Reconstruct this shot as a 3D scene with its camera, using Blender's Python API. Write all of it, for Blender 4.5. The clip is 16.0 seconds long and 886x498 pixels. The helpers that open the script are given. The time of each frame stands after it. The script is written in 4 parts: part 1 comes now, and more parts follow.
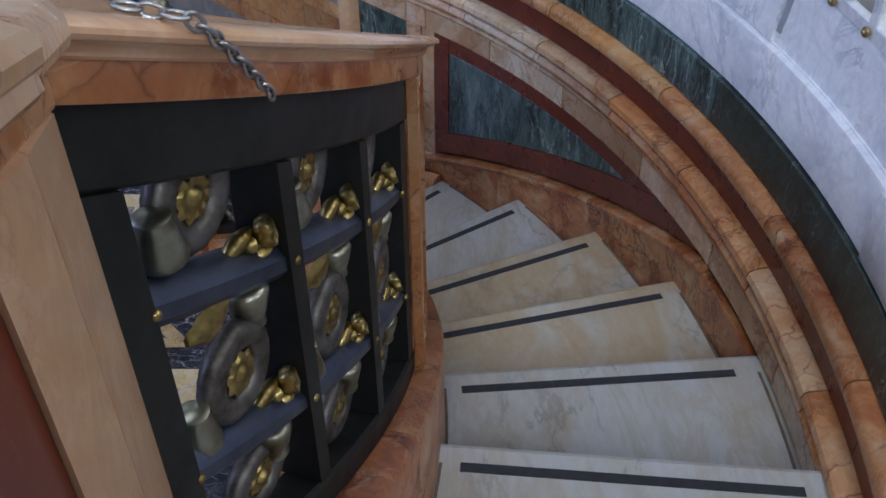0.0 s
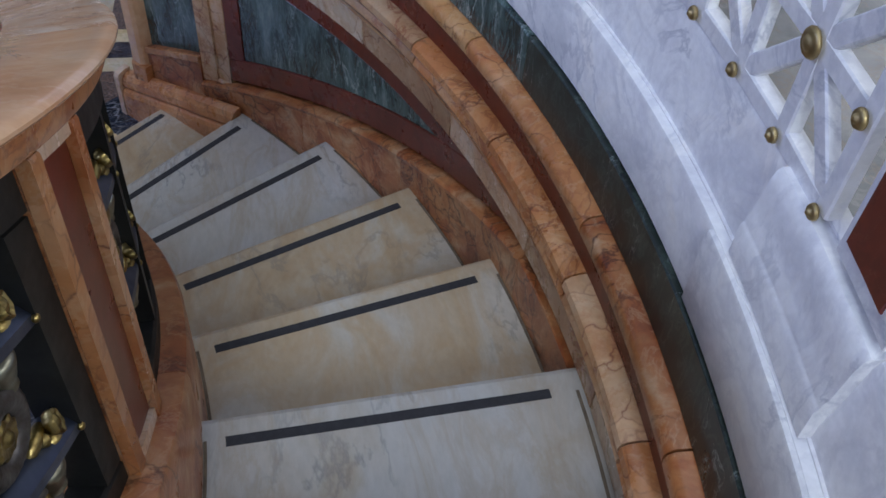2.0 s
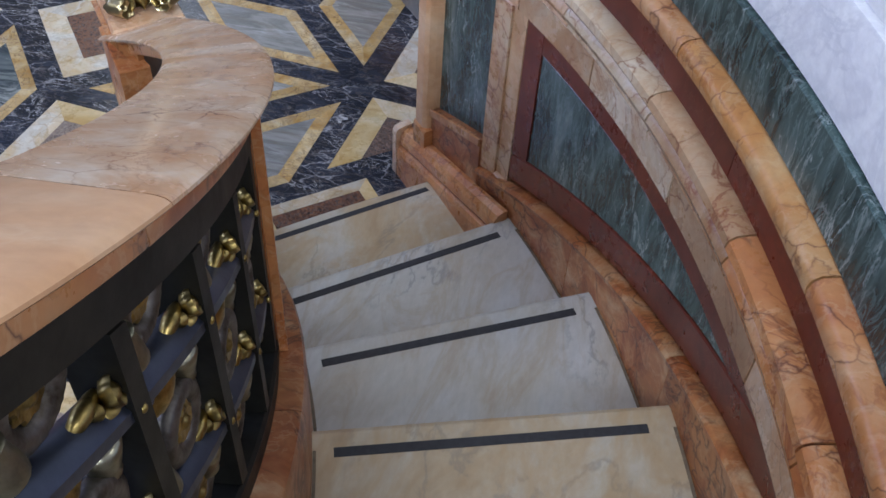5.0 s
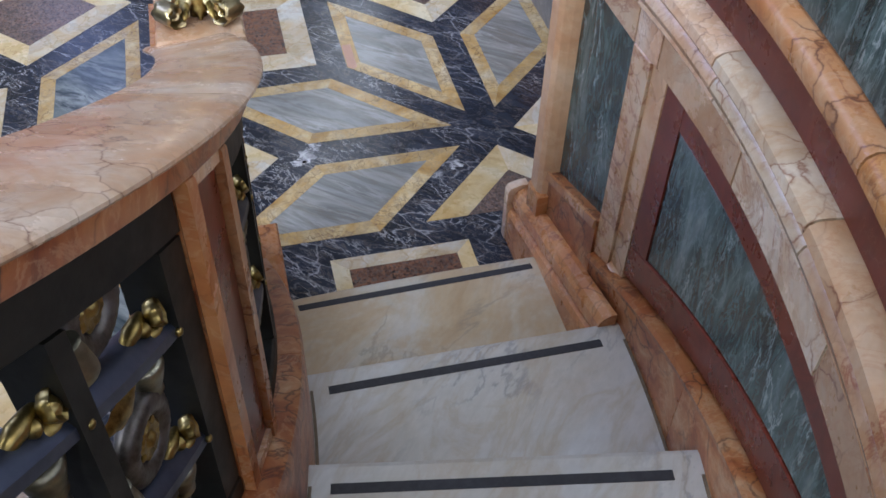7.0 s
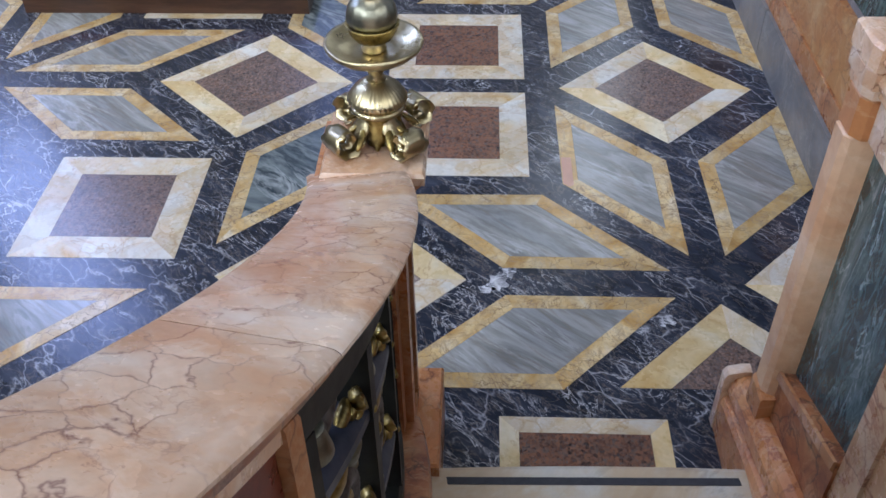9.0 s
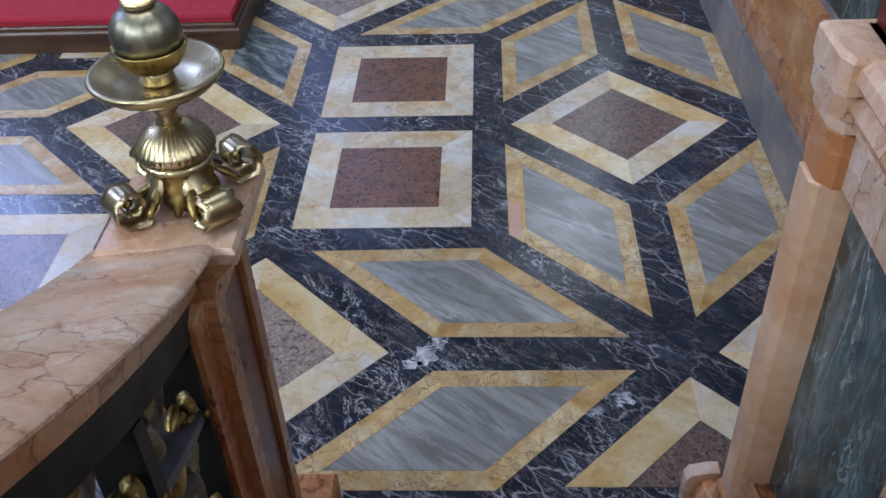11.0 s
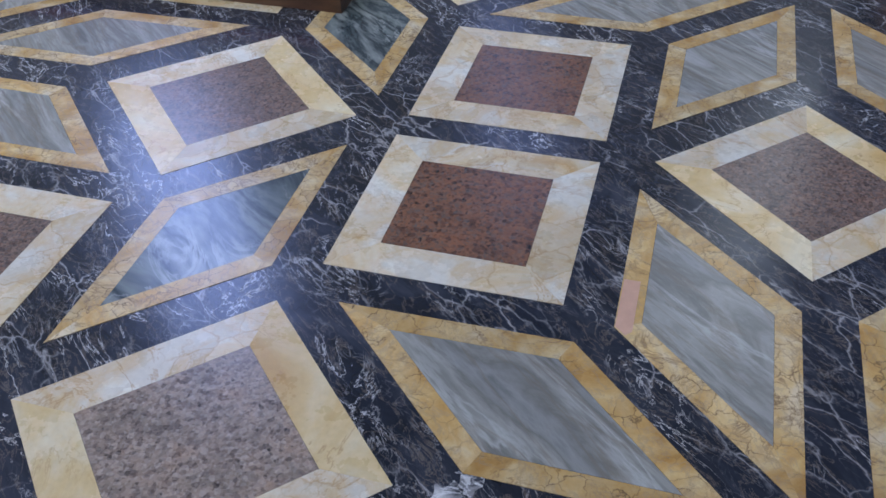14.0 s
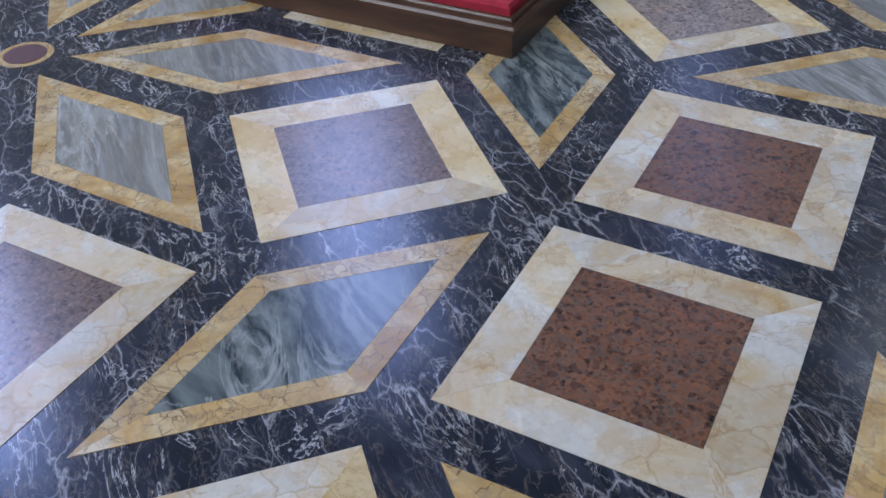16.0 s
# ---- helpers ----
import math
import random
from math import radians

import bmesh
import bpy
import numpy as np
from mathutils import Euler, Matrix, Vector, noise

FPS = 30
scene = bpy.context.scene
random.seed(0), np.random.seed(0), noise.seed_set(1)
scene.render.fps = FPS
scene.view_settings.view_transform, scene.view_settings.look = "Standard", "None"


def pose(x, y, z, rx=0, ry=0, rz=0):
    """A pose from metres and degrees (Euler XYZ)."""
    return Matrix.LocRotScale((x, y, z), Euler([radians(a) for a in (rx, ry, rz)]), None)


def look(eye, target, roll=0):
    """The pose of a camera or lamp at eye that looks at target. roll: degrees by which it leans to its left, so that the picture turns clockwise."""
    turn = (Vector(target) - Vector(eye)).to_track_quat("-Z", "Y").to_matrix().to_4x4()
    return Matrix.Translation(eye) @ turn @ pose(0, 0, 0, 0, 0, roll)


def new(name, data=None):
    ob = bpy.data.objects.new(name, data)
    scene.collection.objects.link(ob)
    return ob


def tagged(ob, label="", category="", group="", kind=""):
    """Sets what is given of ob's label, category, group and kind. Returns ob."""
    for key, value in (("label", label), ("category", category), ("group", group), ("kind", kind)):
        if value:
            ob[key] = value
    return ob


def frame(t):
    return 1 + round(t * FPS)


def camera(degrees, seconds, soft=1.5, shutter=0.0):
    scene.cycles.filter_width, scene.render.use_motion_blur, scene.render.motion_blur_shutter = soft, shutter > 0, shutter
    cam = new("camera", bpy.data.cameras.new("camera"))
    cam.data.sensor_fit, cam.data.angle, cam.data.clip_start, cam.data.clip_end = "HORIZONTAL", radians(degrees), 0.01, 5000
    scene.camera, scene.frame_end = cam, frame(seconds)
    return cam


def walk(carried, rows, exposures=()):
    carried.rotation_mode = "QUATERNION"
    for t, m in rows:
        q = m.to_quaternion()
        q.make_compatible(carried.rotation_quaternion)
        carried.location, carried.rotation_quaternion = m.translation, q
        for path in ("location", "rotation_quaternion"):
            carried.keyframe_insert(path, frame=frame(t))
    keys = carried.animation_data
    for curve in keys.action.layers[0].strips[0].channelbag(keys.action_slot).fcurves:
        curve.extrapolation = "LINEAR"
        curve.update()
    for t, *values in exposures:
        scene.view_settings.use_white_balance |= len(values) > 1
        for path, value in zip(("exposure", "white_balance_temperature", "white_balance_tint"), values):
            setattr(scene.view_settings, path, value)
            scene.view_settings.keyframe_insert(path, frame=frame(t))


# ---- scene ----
cam = camera(51.0, 16.0, soft=1.6)
PATH = [
    (0, (-0.098, 0.443, 2.626), (-0.037, 1.99, 1.359), -0.3),
    (0.5, (-0.035, 0.52, 2.596), (0.132, 1.972, 1.232), -0.1),
    (1, (0.021, 0.663, 2.595), (0.313, 2.031, 1.165), 2.9),
    (1.5, (0.089, 0.804, 2.589), (0.389, 2.126, 1.118), 4.8),
    (2, (0.155, 0.944, 2.584), (0.48, 2.256, 1.11), 5.3),
    (2.5, (0.16, 0.998, 2.58), (0.443, 2.332, 1.116), 5.0),
    (3, (0.21, 1.116, 2.529), (0.488, 2.543, 1.156), 4.6),
    (3.5, (0.196, 1.262, 2.457), (0.236, 2.71, 1.079), 2.7),
    (5.8, (0.302, 1.921, 2.174), (-0.091, 3.224, 0.708), 3.9),
    (6, (0.295, 1.987, 2.132), (-0.153, 3.33, 0.719), 3.9),
    (6.5, (0.262, 2.101, 2.094), (-0.305, 3.428, 0.709), 2.2),
    (7, (0.305, 2.196, 2.055), (-0.329, 3.454, 0.636), 1.9),
    (7.5, (0.282, 2.323, 1.986), (-0.377, 3.552, 0.553), 1.5),
    (8, (0.208, 2.442, 1.934), (-0.557, 3.7, 0.579), -0.1),
    (8.5, (0.16, 2.531, 1.951), (-0.796, 3.663, 0.607), -0.0),
    (8.7, (0.131, 2.562, 1.951), (-0.879, 3.653, 0.614), -0.0),
    (10.8, (0.034, 2.982, 1.763), (-1.136, 4.003, 0.502), -3.5),
    (11, (0.01, 3.045, 1.717), (-1.098, 4.133, 0.457), -2.8),
    (11.5, (-0.08, 3.172, 1.616), (-1.188, 4.261, 0.356), -3.2),
    (12, (-0.115, 3.316, 1.579), (-1.261, 4.345, 0.304), -1.1),
    (12.5, (-0.192, 3.414, 1.504), (-1.329, 4.417, 0.199), -2.6),
    (13, (-0.311, 3.512, 1.469), (-1.55, 4.434, 0.198), -4.6),
    (13.5, (-0.376, 3.622, 1.432), (-1.684, 4.493, 0.194), -0.8),
    (14, (-0.422, 3.697, 1.367), (-1.727, 4.498, 0.08), -1.4),
    (14.5, (-0.576, 3.796, 1.275), (-1.847, 4.595, -0.047), -3.1),
    (15, (-0.711, 3.871, 1.266), (-2.05, 4.551, -0.055), -2.6),
    (15.5, (-0.77, 3.927, 1.248), (-2.199, 4.472, -0.041), -3.1),
    (16, (-0.88, 3.979, 1.198), (-2.358, 4.477, -0.054), -2.1),
]
walk(cam, [(t, look(eye, target, roll)) for t, eye, target, roll in PATH],
     [(0.0, 0.0, 6250, 10), (1.0, -0.02, 6250, 10), (2.0, 0.05, 6350, 10), (3.5, 0.23, 6450, 10), (6.0, 0.66, 6650, 10), (7.5, 0.68, 6650, 10), (8.5, 0.71, 6450, 10), (11.0, 0.42, 6350, 10), (12.5, 0.41, 6250, 10), (16.0, 0.35, 6350, 10)])

# ---- world and light ----
W_WEST, W_EAST, W_SOUTH, W_NORTH, W_OVERHEAD = 410, 270, 600, 70, 640   # watts of daylight in each window and in the light well; east is added fill
world = bpy.data.worlds.new("sky")
scene.world = world
world.use_nodes = True
wn = world.node_tree.nodes
sky = wn.new("ShaderNodeTexSky")
sky.sky_type, sky.sun_disc = "NISHITA", False
sky.sun_elevation, sky.sun_rotation = radians(40), radians(250)
wn["Background"].inputs["Strength"].default_value = 0.1
world.node_tree.links.new(sky.outputs["Color"], wn["Background"].inputs["Color"])
scene.view_settings.exposure = 0.0


def window_light(name, eye, target, width, height, power, colour):
    data = bpy.data.lights.new(name, "AREA")
    data.shape, data.size, data.size_y, data.energy, data.color = "RECTANGLE", width, height, power, colour
    lamp = new(name, data)
    lamp.matrix_world = look(eye, target)
    return lamp


# ---- materials ----
def material(name, rough=0.5, metal=0.0):
    m = bpy.data.materials.new(name)
    m.use_nodes = True
    b = m.node_tree.nodes["Principled BSDF"]
    b.inputs["Roughness"].default_value, b.inputs["Metallic"].default_value = rough, metal
    return m, m.node_tree, b


def node(nt, kind, **values):
    n = nt.nodes.new(kind)
    for k, v in values.items():
        n.inputs[k].default_value = v
    return n


def place_coords(nt, stretch=(1, 1, 1), turn=(0, 0, 0)):
    """World position, shifted for each piece so that no two slabs share their veins."""
    geo, info = nt.nodes.new("ShaderNodeNewGeometry"), nt.nodes.new("ShaderNodeObjectInfo")
    wide = node(nt, "ShaderNodeVectorMath")
    wide.operation = "SCALE"
    wide.inputs["Scale"].default_value = 37.0
    comb = nt.nodes.new("ShaderNodeCombineXYZ")
    for k in range(3):
        nt.links.new(info.outputs["Random"], comb.inputs[k])
    nt.links.new(comb.outputs[0], wide.inputs[0])
    mp = nt.nodes.new("ShaderNodeMapping")
    mp.inputs["Scale"].default_value = stretch
    mp.inputs["Rotation"].default_value = [radians(a) for a in turn]
    nt.links.new(geo.outputs["Position"], mp.inputs["Vector"])
    add = nt.nodes.new("ShaderNodeVectorMath")
    nt.links.new(mp.outputs[0], add.inputs[0])
    nt.links.new(wide.outputs[0], add.inputs[1])
    return add.outputs[0], info.outputs["Random"]


def ramp(nt, source, stops):
    r = nt.nodes.new("ShaderNodeValToRGB")
    e = r.color_ramp.elements
    while len(e) < len(stops):
        e.new(0.5)
    for el, (p, c) in zip(e, stops):
        el.position, el.color = p, (*c, 1) if len(c) == 3 else c
    nt.links.new(source, r.inputs["Fac"])
    return r.outputs["Color"]


def mixed(nt, fac, a, b, mode="MIX"):
    m = nt.nodes.new("ShaderNodeMix")
    m.data_type, m.blend_type = "RGBA", mode
    for sock, val in ((m.inputs[0], fac), (m.inputs[6], a), (m.inputs[7], b)):
        if isinstance(val, (int, float)):
            sock.default_value = val
        elif isinstance(val, tuple):
            sock.default_value = (*val, 1)
        else:
            nt.links.new(val, sock)
    return m.outputs[2]


def noise_at(nt, vec, scale, detail=5.0, rough=0.6, twist=0.0):
    n = node(nt, "ShaderNodeTexNoise", Scale=scale, Detail=detail, Roughness=rough, Distortion=twist)
    nt.links.new(vec, n.inputs["Vector"])
    return n.outputs["Fac"]


def veins(nt, vec, scale, width, twist=1.5, detail=6.0):
    """Thin crooked lines: where a warped noise passes its middle value."""
    f = noise_at(nt, vec, scale, detail, 0.62, twist)
    sub = nt.nodes.new("ShaderNodeMath")
    sub.operation, sub.inputs[1].default_value = "SUBTRACT", 0.5
    nt.links.new(f, sub.inputs[0])
    ab = nt.nodes.new("ShaderNodeMath")
    ab.operation = "ABSOLUTE"
    nt.links.new(sub.outputs[0], ab.inputs[0])
    mr = node(nt, "ShaderNodeMapRange")
    mr.inputs["From Min"].default_value, mr.inputs["From Max"].default_value = 0.0, width
    mr.inputs["To Min"].default_value, mr.inputs["To Max"].default_value = 1.0, 0.0
    nt.links.new(ab.outputs[0], mr.inputs["Value"])
    return mr.outputs[0]


def times(nt, a, b):
    m = nt.nodes.new("ShaderNodeMath")
    m.operation = "MULTIPLY"
    for sock, val in zip(m.inputs, (a, b)):
        if isinstance(val, (int, float)):
            sock.default_value = val
        else:
            nt.links.new(val, sock)
    return m.outputs[0]


def relief(nt, b, height, strength, distance=0.002):
    bump = node(nt, "ShaderNodeBump", Strength=strength, Distance=distance)
    nt.links.new(height, bump.inputs["Height"])
    nt.links.new(bump.outputs[0], b.inputs["Normal"])


def marble(name, tones, vein, vein_amount=0.7, cloud=3.0, vein_scale=2.5, vein_width=0.03, rough=0.3,
           stretch=(1, 1, 1), turn=(0, 0, 0), second=None, spread=0.25, twist=1.5, relief_by=0.08, patch=(0.42, 0.62), crack=None, flecks=None):
    m, nt, b = material(name, rough)
    vec, rnd = place_coords(nt, stretch, turn)
    n = len(tones)
    base = ramp(nt, noise_at(nt, vec, cloud, 6, 0.6, 0.8), [(0.3 + 0.4 * i / max(1, n - 1), t) for i, t in enumerate(tones)])
    fine = noise_at(nt, vec, cloud * 14, 4, 0.6)
    base = mixed(nt, 0.22, base, ramp(nt, fine, [(0.3, (0.45, 0.45, 0.45)), (0.7, (1, 1, 1))]), "MULTIPLY")
    area = ramp(nt, noise_at(nt, vec, vein_scale * 0.7, 2), [(patch[0], (0, 0, 0)), (patch[1], (1, 1, 1))])
    lines = times(nt, times(nt, veins(nt, vec, vein_scale, vein_width, twist), area), vein_amount)
    base = mixed(nt, lines, base, vein)
    if second:
        colour, amount, scale, width = second
        base = mixed(nt, times(nt, veins(nt, vec, scale, width, 0.6, 8), amount), base, colour)
    if flecks:
        colour, amount, scale, width = flecks
        some = ramp(nt, noise_at(nt, vec, scale * 0.35, 3), [(0.48, (0, 0, 0)), (0.60, (1, 1, 1))])
        base = mixed(nt, times(nt, times(nt, veins(nt, vec, scale, width, 1.0, 3), some), amount), base, colour)
    if crack:
        size, amount, colour = crack
        warp = node(nt, "ShaderNodeTexNoise", Scale=size * 1.3, Detail=4.0)
        nt.links.new(vec, warp.inputs["Vector"])
        bend = nt.nodes.new("ShaderNodeVectorMath")
        bend.operation = "MULTIPLY_ADD"
        bend.inputs[1].default_value = (0.9 / size,) * 3
        nt.links.new(warp.outputs["Color"], bend.inputs[0])
        nt.links.new(vec, bend.inputs[2])
        cell = node(nt, "ShaderNodeTexVoronoi", Scale=size)
        cell.feature = "DISTANCE_TO_EDGE"
        nt.links.new(bend.outputs[0], cell.inputs["Vector"])
        thin = ramp(nt, cell.outputs["Distance"], [(0.0, (1, 1, 1)), (0.022, (0.25, 0.25, 0.25)), (0.045, (0, 0, 0))])
        where = ramp(nt, noise_at(nt, vec, size * 0.45, 2), [(0.44, (0, 0, 0)), (0.58, (1, 1, 1))])
        base = mixed(nt, times(nt, times(nt, thin, where), amount), base, colour)
        hue = nt.nodes.new("ShaderNodeSeparateColor")
        lump = node(nt, "ShaderNodeTexVoronoi", Scale=size)
        nt.links.new(bend.outputs[0], lump.inputs["Vector"])
        nt.links.new(lump.outputs["Color"], hue.inputs[0])
        base = mixed(nt, 0.45, base, ramp(nt, hue.outputs[0], [(0.0, (0.62, 0.55, 0.5)), (1.0, (1, 1, 1))]), "MULTIPLY")
    tone = node(nt, "ShaderNodeMapRange")
    tone.inputs["To Min"].default_value, tone.inputs["To Max"].default_value = 1 - spread, 1 + spread * 0.4
    nt.links.new(rnd, tone.inputs["Value"])
    hsv = node(nt, "ShaderNodeHueSaturation")
    nt.links.new(tone.outputs[0], hsv.inputs["Value"])
    nt.links.new(base, hsv.inputs["Color"])
    nt.links.new(hsv.outputs[0], b.inputs["Base Color"])
    worn = node(nt, "ShaderNodeMapRange")
    worn.inputs["To Min"].default_value, worn.inputs["To Max"].default_value = rough * 0.7, min(1, rough * 1.5)
    nt.links.new(noise_at(nt, vec, 7, 5, 0.7), worn.inputs["Value"])
    nt.links.new(worn.outputs[0], b.inputs["Roughness"])
    relief(nt, b, noise_at(nt, vec, 18, 6, 0.6), relief_by)
    return m


def granite(name, tones, scale=110, rough=0.35):
    m, nt, b = material(name, rough)
    vec, rnd = place_coords(nt)
    v = node(nt, "ShaderNodeTexVoronoi", Scale=scale)
    nt.links.new(vec, v.inputs["Vector"])
    sep = nt.nodes.new("ShaderNodeSeparateColor")
    nt.links.new(v.outputs["Color"], sep.inputs[0])
    base = ramp(nt, sep.outputs[0], [(i / len(tones), t) for i, t in enumerate(tones)])
    w = node(nt, "ShaderNodeTexVoronoi", Scale=scale * 1.8)
    nt.links.new(vec, w.inputs["Vector"])
    grain = nt.nodes.new("ShaderNodeSeparateColor")
    nt.links.new(w.outputs["Color"], grain.inputs[0])
    base = mixed(nt, 0.45, base, ramp(nt, grain.outputs[1], [(i / len(tones), q) for i, q in enumerate(tones)]))
    base = mixed(nt, 0.55, base, ramp(nt, noise_at(nt, vec, 13, 5), [(0.3, (0.42, 0.45, 0.45)), (0.55, (0.95, 0.95, 0.95)), (0.72, (1.0, 0.80, 0.62))]), "MULTIPLY")
    nt.links.new(base, b.inputs["Base Color"])
    relief(nt, b, noise_at(nt, vec, 60, 4), 0.1, 0.001)
    return m


def metal(name, colour, dark, rough, spots=8.0, amount=0.5, bare=1.0):
    """bare: the share of the surface that is clean metal and not patina."""
    m, nt, b = material(name, rough, bare)
    vec, rnd = place_coords(nt)
    f = noise_at(nt, vec, spots, 6, 0.65)
    nt.links.new(mixed(nt, times(nt, ramp(nt, f, [(0.4, (0, 0, 0)), (0.7, (1, 1, 1))]), amount), colour, dark), b.inputs["Base Color"])
    r = node(nt, "ShaderNodeMapRange")
    r.inputs["To Min"].default_value, r.inputs["To Max"].default_value = rough * 0.6, min(1, rough * 1.6)
    nt.links.new(f, r.inputs["Value"])
    nt.links.new(r.outputs[0], b.inputs["Roughness"])
    relief(nt, b, noise_at(nt, vec, 45, 5), 0.25, 0.001)
    return m


orange = marble("orange_siena_marble", [(0.22, 0.05, 0.018), (0.42, 0.13, 0.04), (0.55, 0.235, 0.09), (0.68, 0.45, 0.27)], (0.09, 0.02, 0.012), 0.9, 6.5, 5.0, 0.035, 0.28, second=((0.70, 0.46, 0.28), 0.35, 9, 0.025), spread=0.22, crack=(9, 0.9, (0.07, 0.02, 0.01)))
pink = marble("pink_breccia_marble", [(0.60, 0.32, 0.165), (0.69, 0.43, 0.265), (0.76, 0.55, 0.39), (0.82, 0.68, 0.55)], (0.24, 0.075, 0.05), 0.45, 6.5, 6.0, 0.012, 0.24, second=((0.82, 0.68, 0.55), 0.25, 9, 0.04), spread=0.10, crack=(19, 0.8, (0.18, 0.07, 0.055)), patch=(0.48, 0.62))
cream = marble("cream_breccia_marble", [(0.50, 0.25, 0.11), (0.64, 0.41, 0.24), (0.70, 0.57, 0.42)], (0.30, 0.08, 0.035), 0.85, 5.0, 5.5, 0.03, 0.26, second=((0.46, 0.17, 0.06), 0.3, 12, 0.025), spread=0.22, crack=(11, 0.9, (0.20, 0.055, 0.03)))
peach = marble("smooth_peach_marble", [(0.58, 0.30, 0.155), (0.68, 0.405, 0.235), (0.74, 0.51, 0.34)], (0.36, 0.13, 0.08), 0.4, 3.0, 2.4, 0.010, 0.14, second=((0.76, 0.56, 0.40), 0.2, 6, 0.03), spread=0.08, patch=(0.5, 0.62))
pale = marble("pale_cream_marble", [(0.56, 0.36, 0.20), (0.68, 0.53, 0.37), (0.74, 0.65, 0.53)], (0.34, 0.13, 0.06), 0.8, 5.0, 5.0, 0.025, 0.24, second=((0.52, 0.27, 0.13), 0.3, 10, 0.025), spread=0.15, crack=(11, 0.8, (0.24, 0.09, 0.05)))
yellow = marble("yellow_siena_marble", [(0.40, 0.14, 0.035), (0.50, 0.23, 0.075), (0.58, 0.36, 0.17)], (0.20, 0.05, 0.02), 0.8, 5.0, 6.0, 0.03, 0.28, spread=0.2, second=((0.64, 0.46, 0.28), 0.3, 8, 0.03), crack=(12, 0.8, (0.12, 0.035, 0.02)))
amber = marble("amber_breccia_marble", [(0.46, 0.15, 0.05), (0.57, 0.25, 0.095), (0.66, 0.38, 0.20)], (0.24, 0.06, 0.025), 0.85, 4.5, 4.5, 0.03, 0.26, second=((0.70, 0.50, 0.32), 0.3, 9, 0.03), spread=0.18, crack=(10, 0.9, (0.12, 0.035, 0.02)))
rosso = marble("dark_red_marble", [(0.115, 0.016, 0.007), (0.175, 0.028, 0.012)], (0.30, 0.18, 0.12), 0.3, 5.0, 5.0, 0.006, 0.26, spread=0.12, second=((0.06, 0.01, 0.006), 0.4, 8, 0.05))
green = marble("green_serpentine_marble", [(0.008, 0.014, 0.012), (0.024, 0.044, 0.041), (0.062, 0.105, 0.098), (0.14, 0.19, 0.185)], (0.42, 0.50, 0.49), 0.7, 9.0, 12.0, 0.02, 0.2, stretch=(1.3, 1.3, 0.4), second=((0.17, 0.25, 0.24), 0.4, 30, 0.035), spread=0.2, patch=(0.46, 0.62), twist=0.5)
# darker copy of the green marble: shade at the stair head put into colour
shaded_green = marble("shaded_green_marble", [(0.004, 0.007, 0.006), (0.011, 0.019, 0.015), (0.030, 0.045, 0.038)], (0.34, 0.40, 0.38), 0.7, 7.0, 9.0, 0.012, 0.28, stretch=(1.2, 1.2, 0.6), second=((0.08, 0.12, 0.10), 0.4, 20, 0.03), spread=0.15, patch=(0.5, 0.62), twist=0.8)
white = marble("white_marble", [(0.70, 0.71, 0.75), (0.83, 0.83, 0.86), (0.90, 0.90, 0.91), (0.91, 0.885, 0.865)], (0.36, 0.38, 0.45), 0.6, 4.5, 3.5, 0.03, 0.32, spread=0.05, second=((0.60, 0.60, 0.65), 0.4, 8, 0.05), patch=(0.44, 0.6), relief_by=0.12)
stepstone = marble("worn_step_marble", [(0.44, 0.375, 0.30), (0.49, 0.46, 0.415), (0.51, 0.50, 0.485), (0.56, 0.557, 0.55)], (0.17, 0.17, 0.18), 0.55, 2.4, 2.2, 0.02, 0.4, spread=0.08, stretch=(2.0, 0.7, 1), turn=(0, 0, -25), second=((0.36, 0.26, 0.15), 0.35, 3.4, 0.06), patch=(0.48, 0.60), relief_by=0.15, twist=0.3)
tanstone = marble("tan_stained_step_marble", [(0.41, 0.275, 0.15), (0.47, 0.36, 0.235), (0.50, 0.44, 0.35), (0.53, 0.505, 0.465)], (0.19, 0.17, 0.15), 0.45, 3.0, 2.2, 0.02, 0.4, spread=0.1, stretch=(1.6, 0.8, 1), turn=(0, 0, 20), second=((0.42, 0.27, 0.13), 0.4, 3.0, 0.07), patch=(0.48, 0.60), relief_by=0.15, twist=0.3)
portoro = marble("black_white_veined_marble", [(0.009, 0.012, 0.019), (0.019, 0.023, 0.036), (0.045, 0.050, 0.068)], (0.66, 0.65, 0.66), 0.85, 6.0, 4.2, 0.012, 0.17, stretch=(0.8, 1.8, 1), turn=(0, 0, 25), second=((0.25, 0.20, 0.155), 0.4, 12, 0.016), spread=0.05, twist=2.6, patch=(0.45, 0.57), flecks=((0.44, 0.43, 0.44), 0.22, 17, 0.022), crack=(9, 0.6, (0.52, 0.51, 0.53)))
bardiglio = marble("grey_striped_marble", [(0.16, 0.165, 0.16), (0.29, 0.29, 0.28), (0.20, 0.195, 0.18), (0.34, 0.335, 0.31), (0.24, 0.235, 0.215), (0.38, 0.375, 0.36)], (0.52, 0.52, 0.50), 0.5, 3.4, 4.6, 0.035, 0.17, stretch=(0.4, 2.3, 1), turn=(0, 0, -12), spread=0.14, twist=0.4, second=((0.19, 0.15, 0.11), 0.4, 5, 0.035))
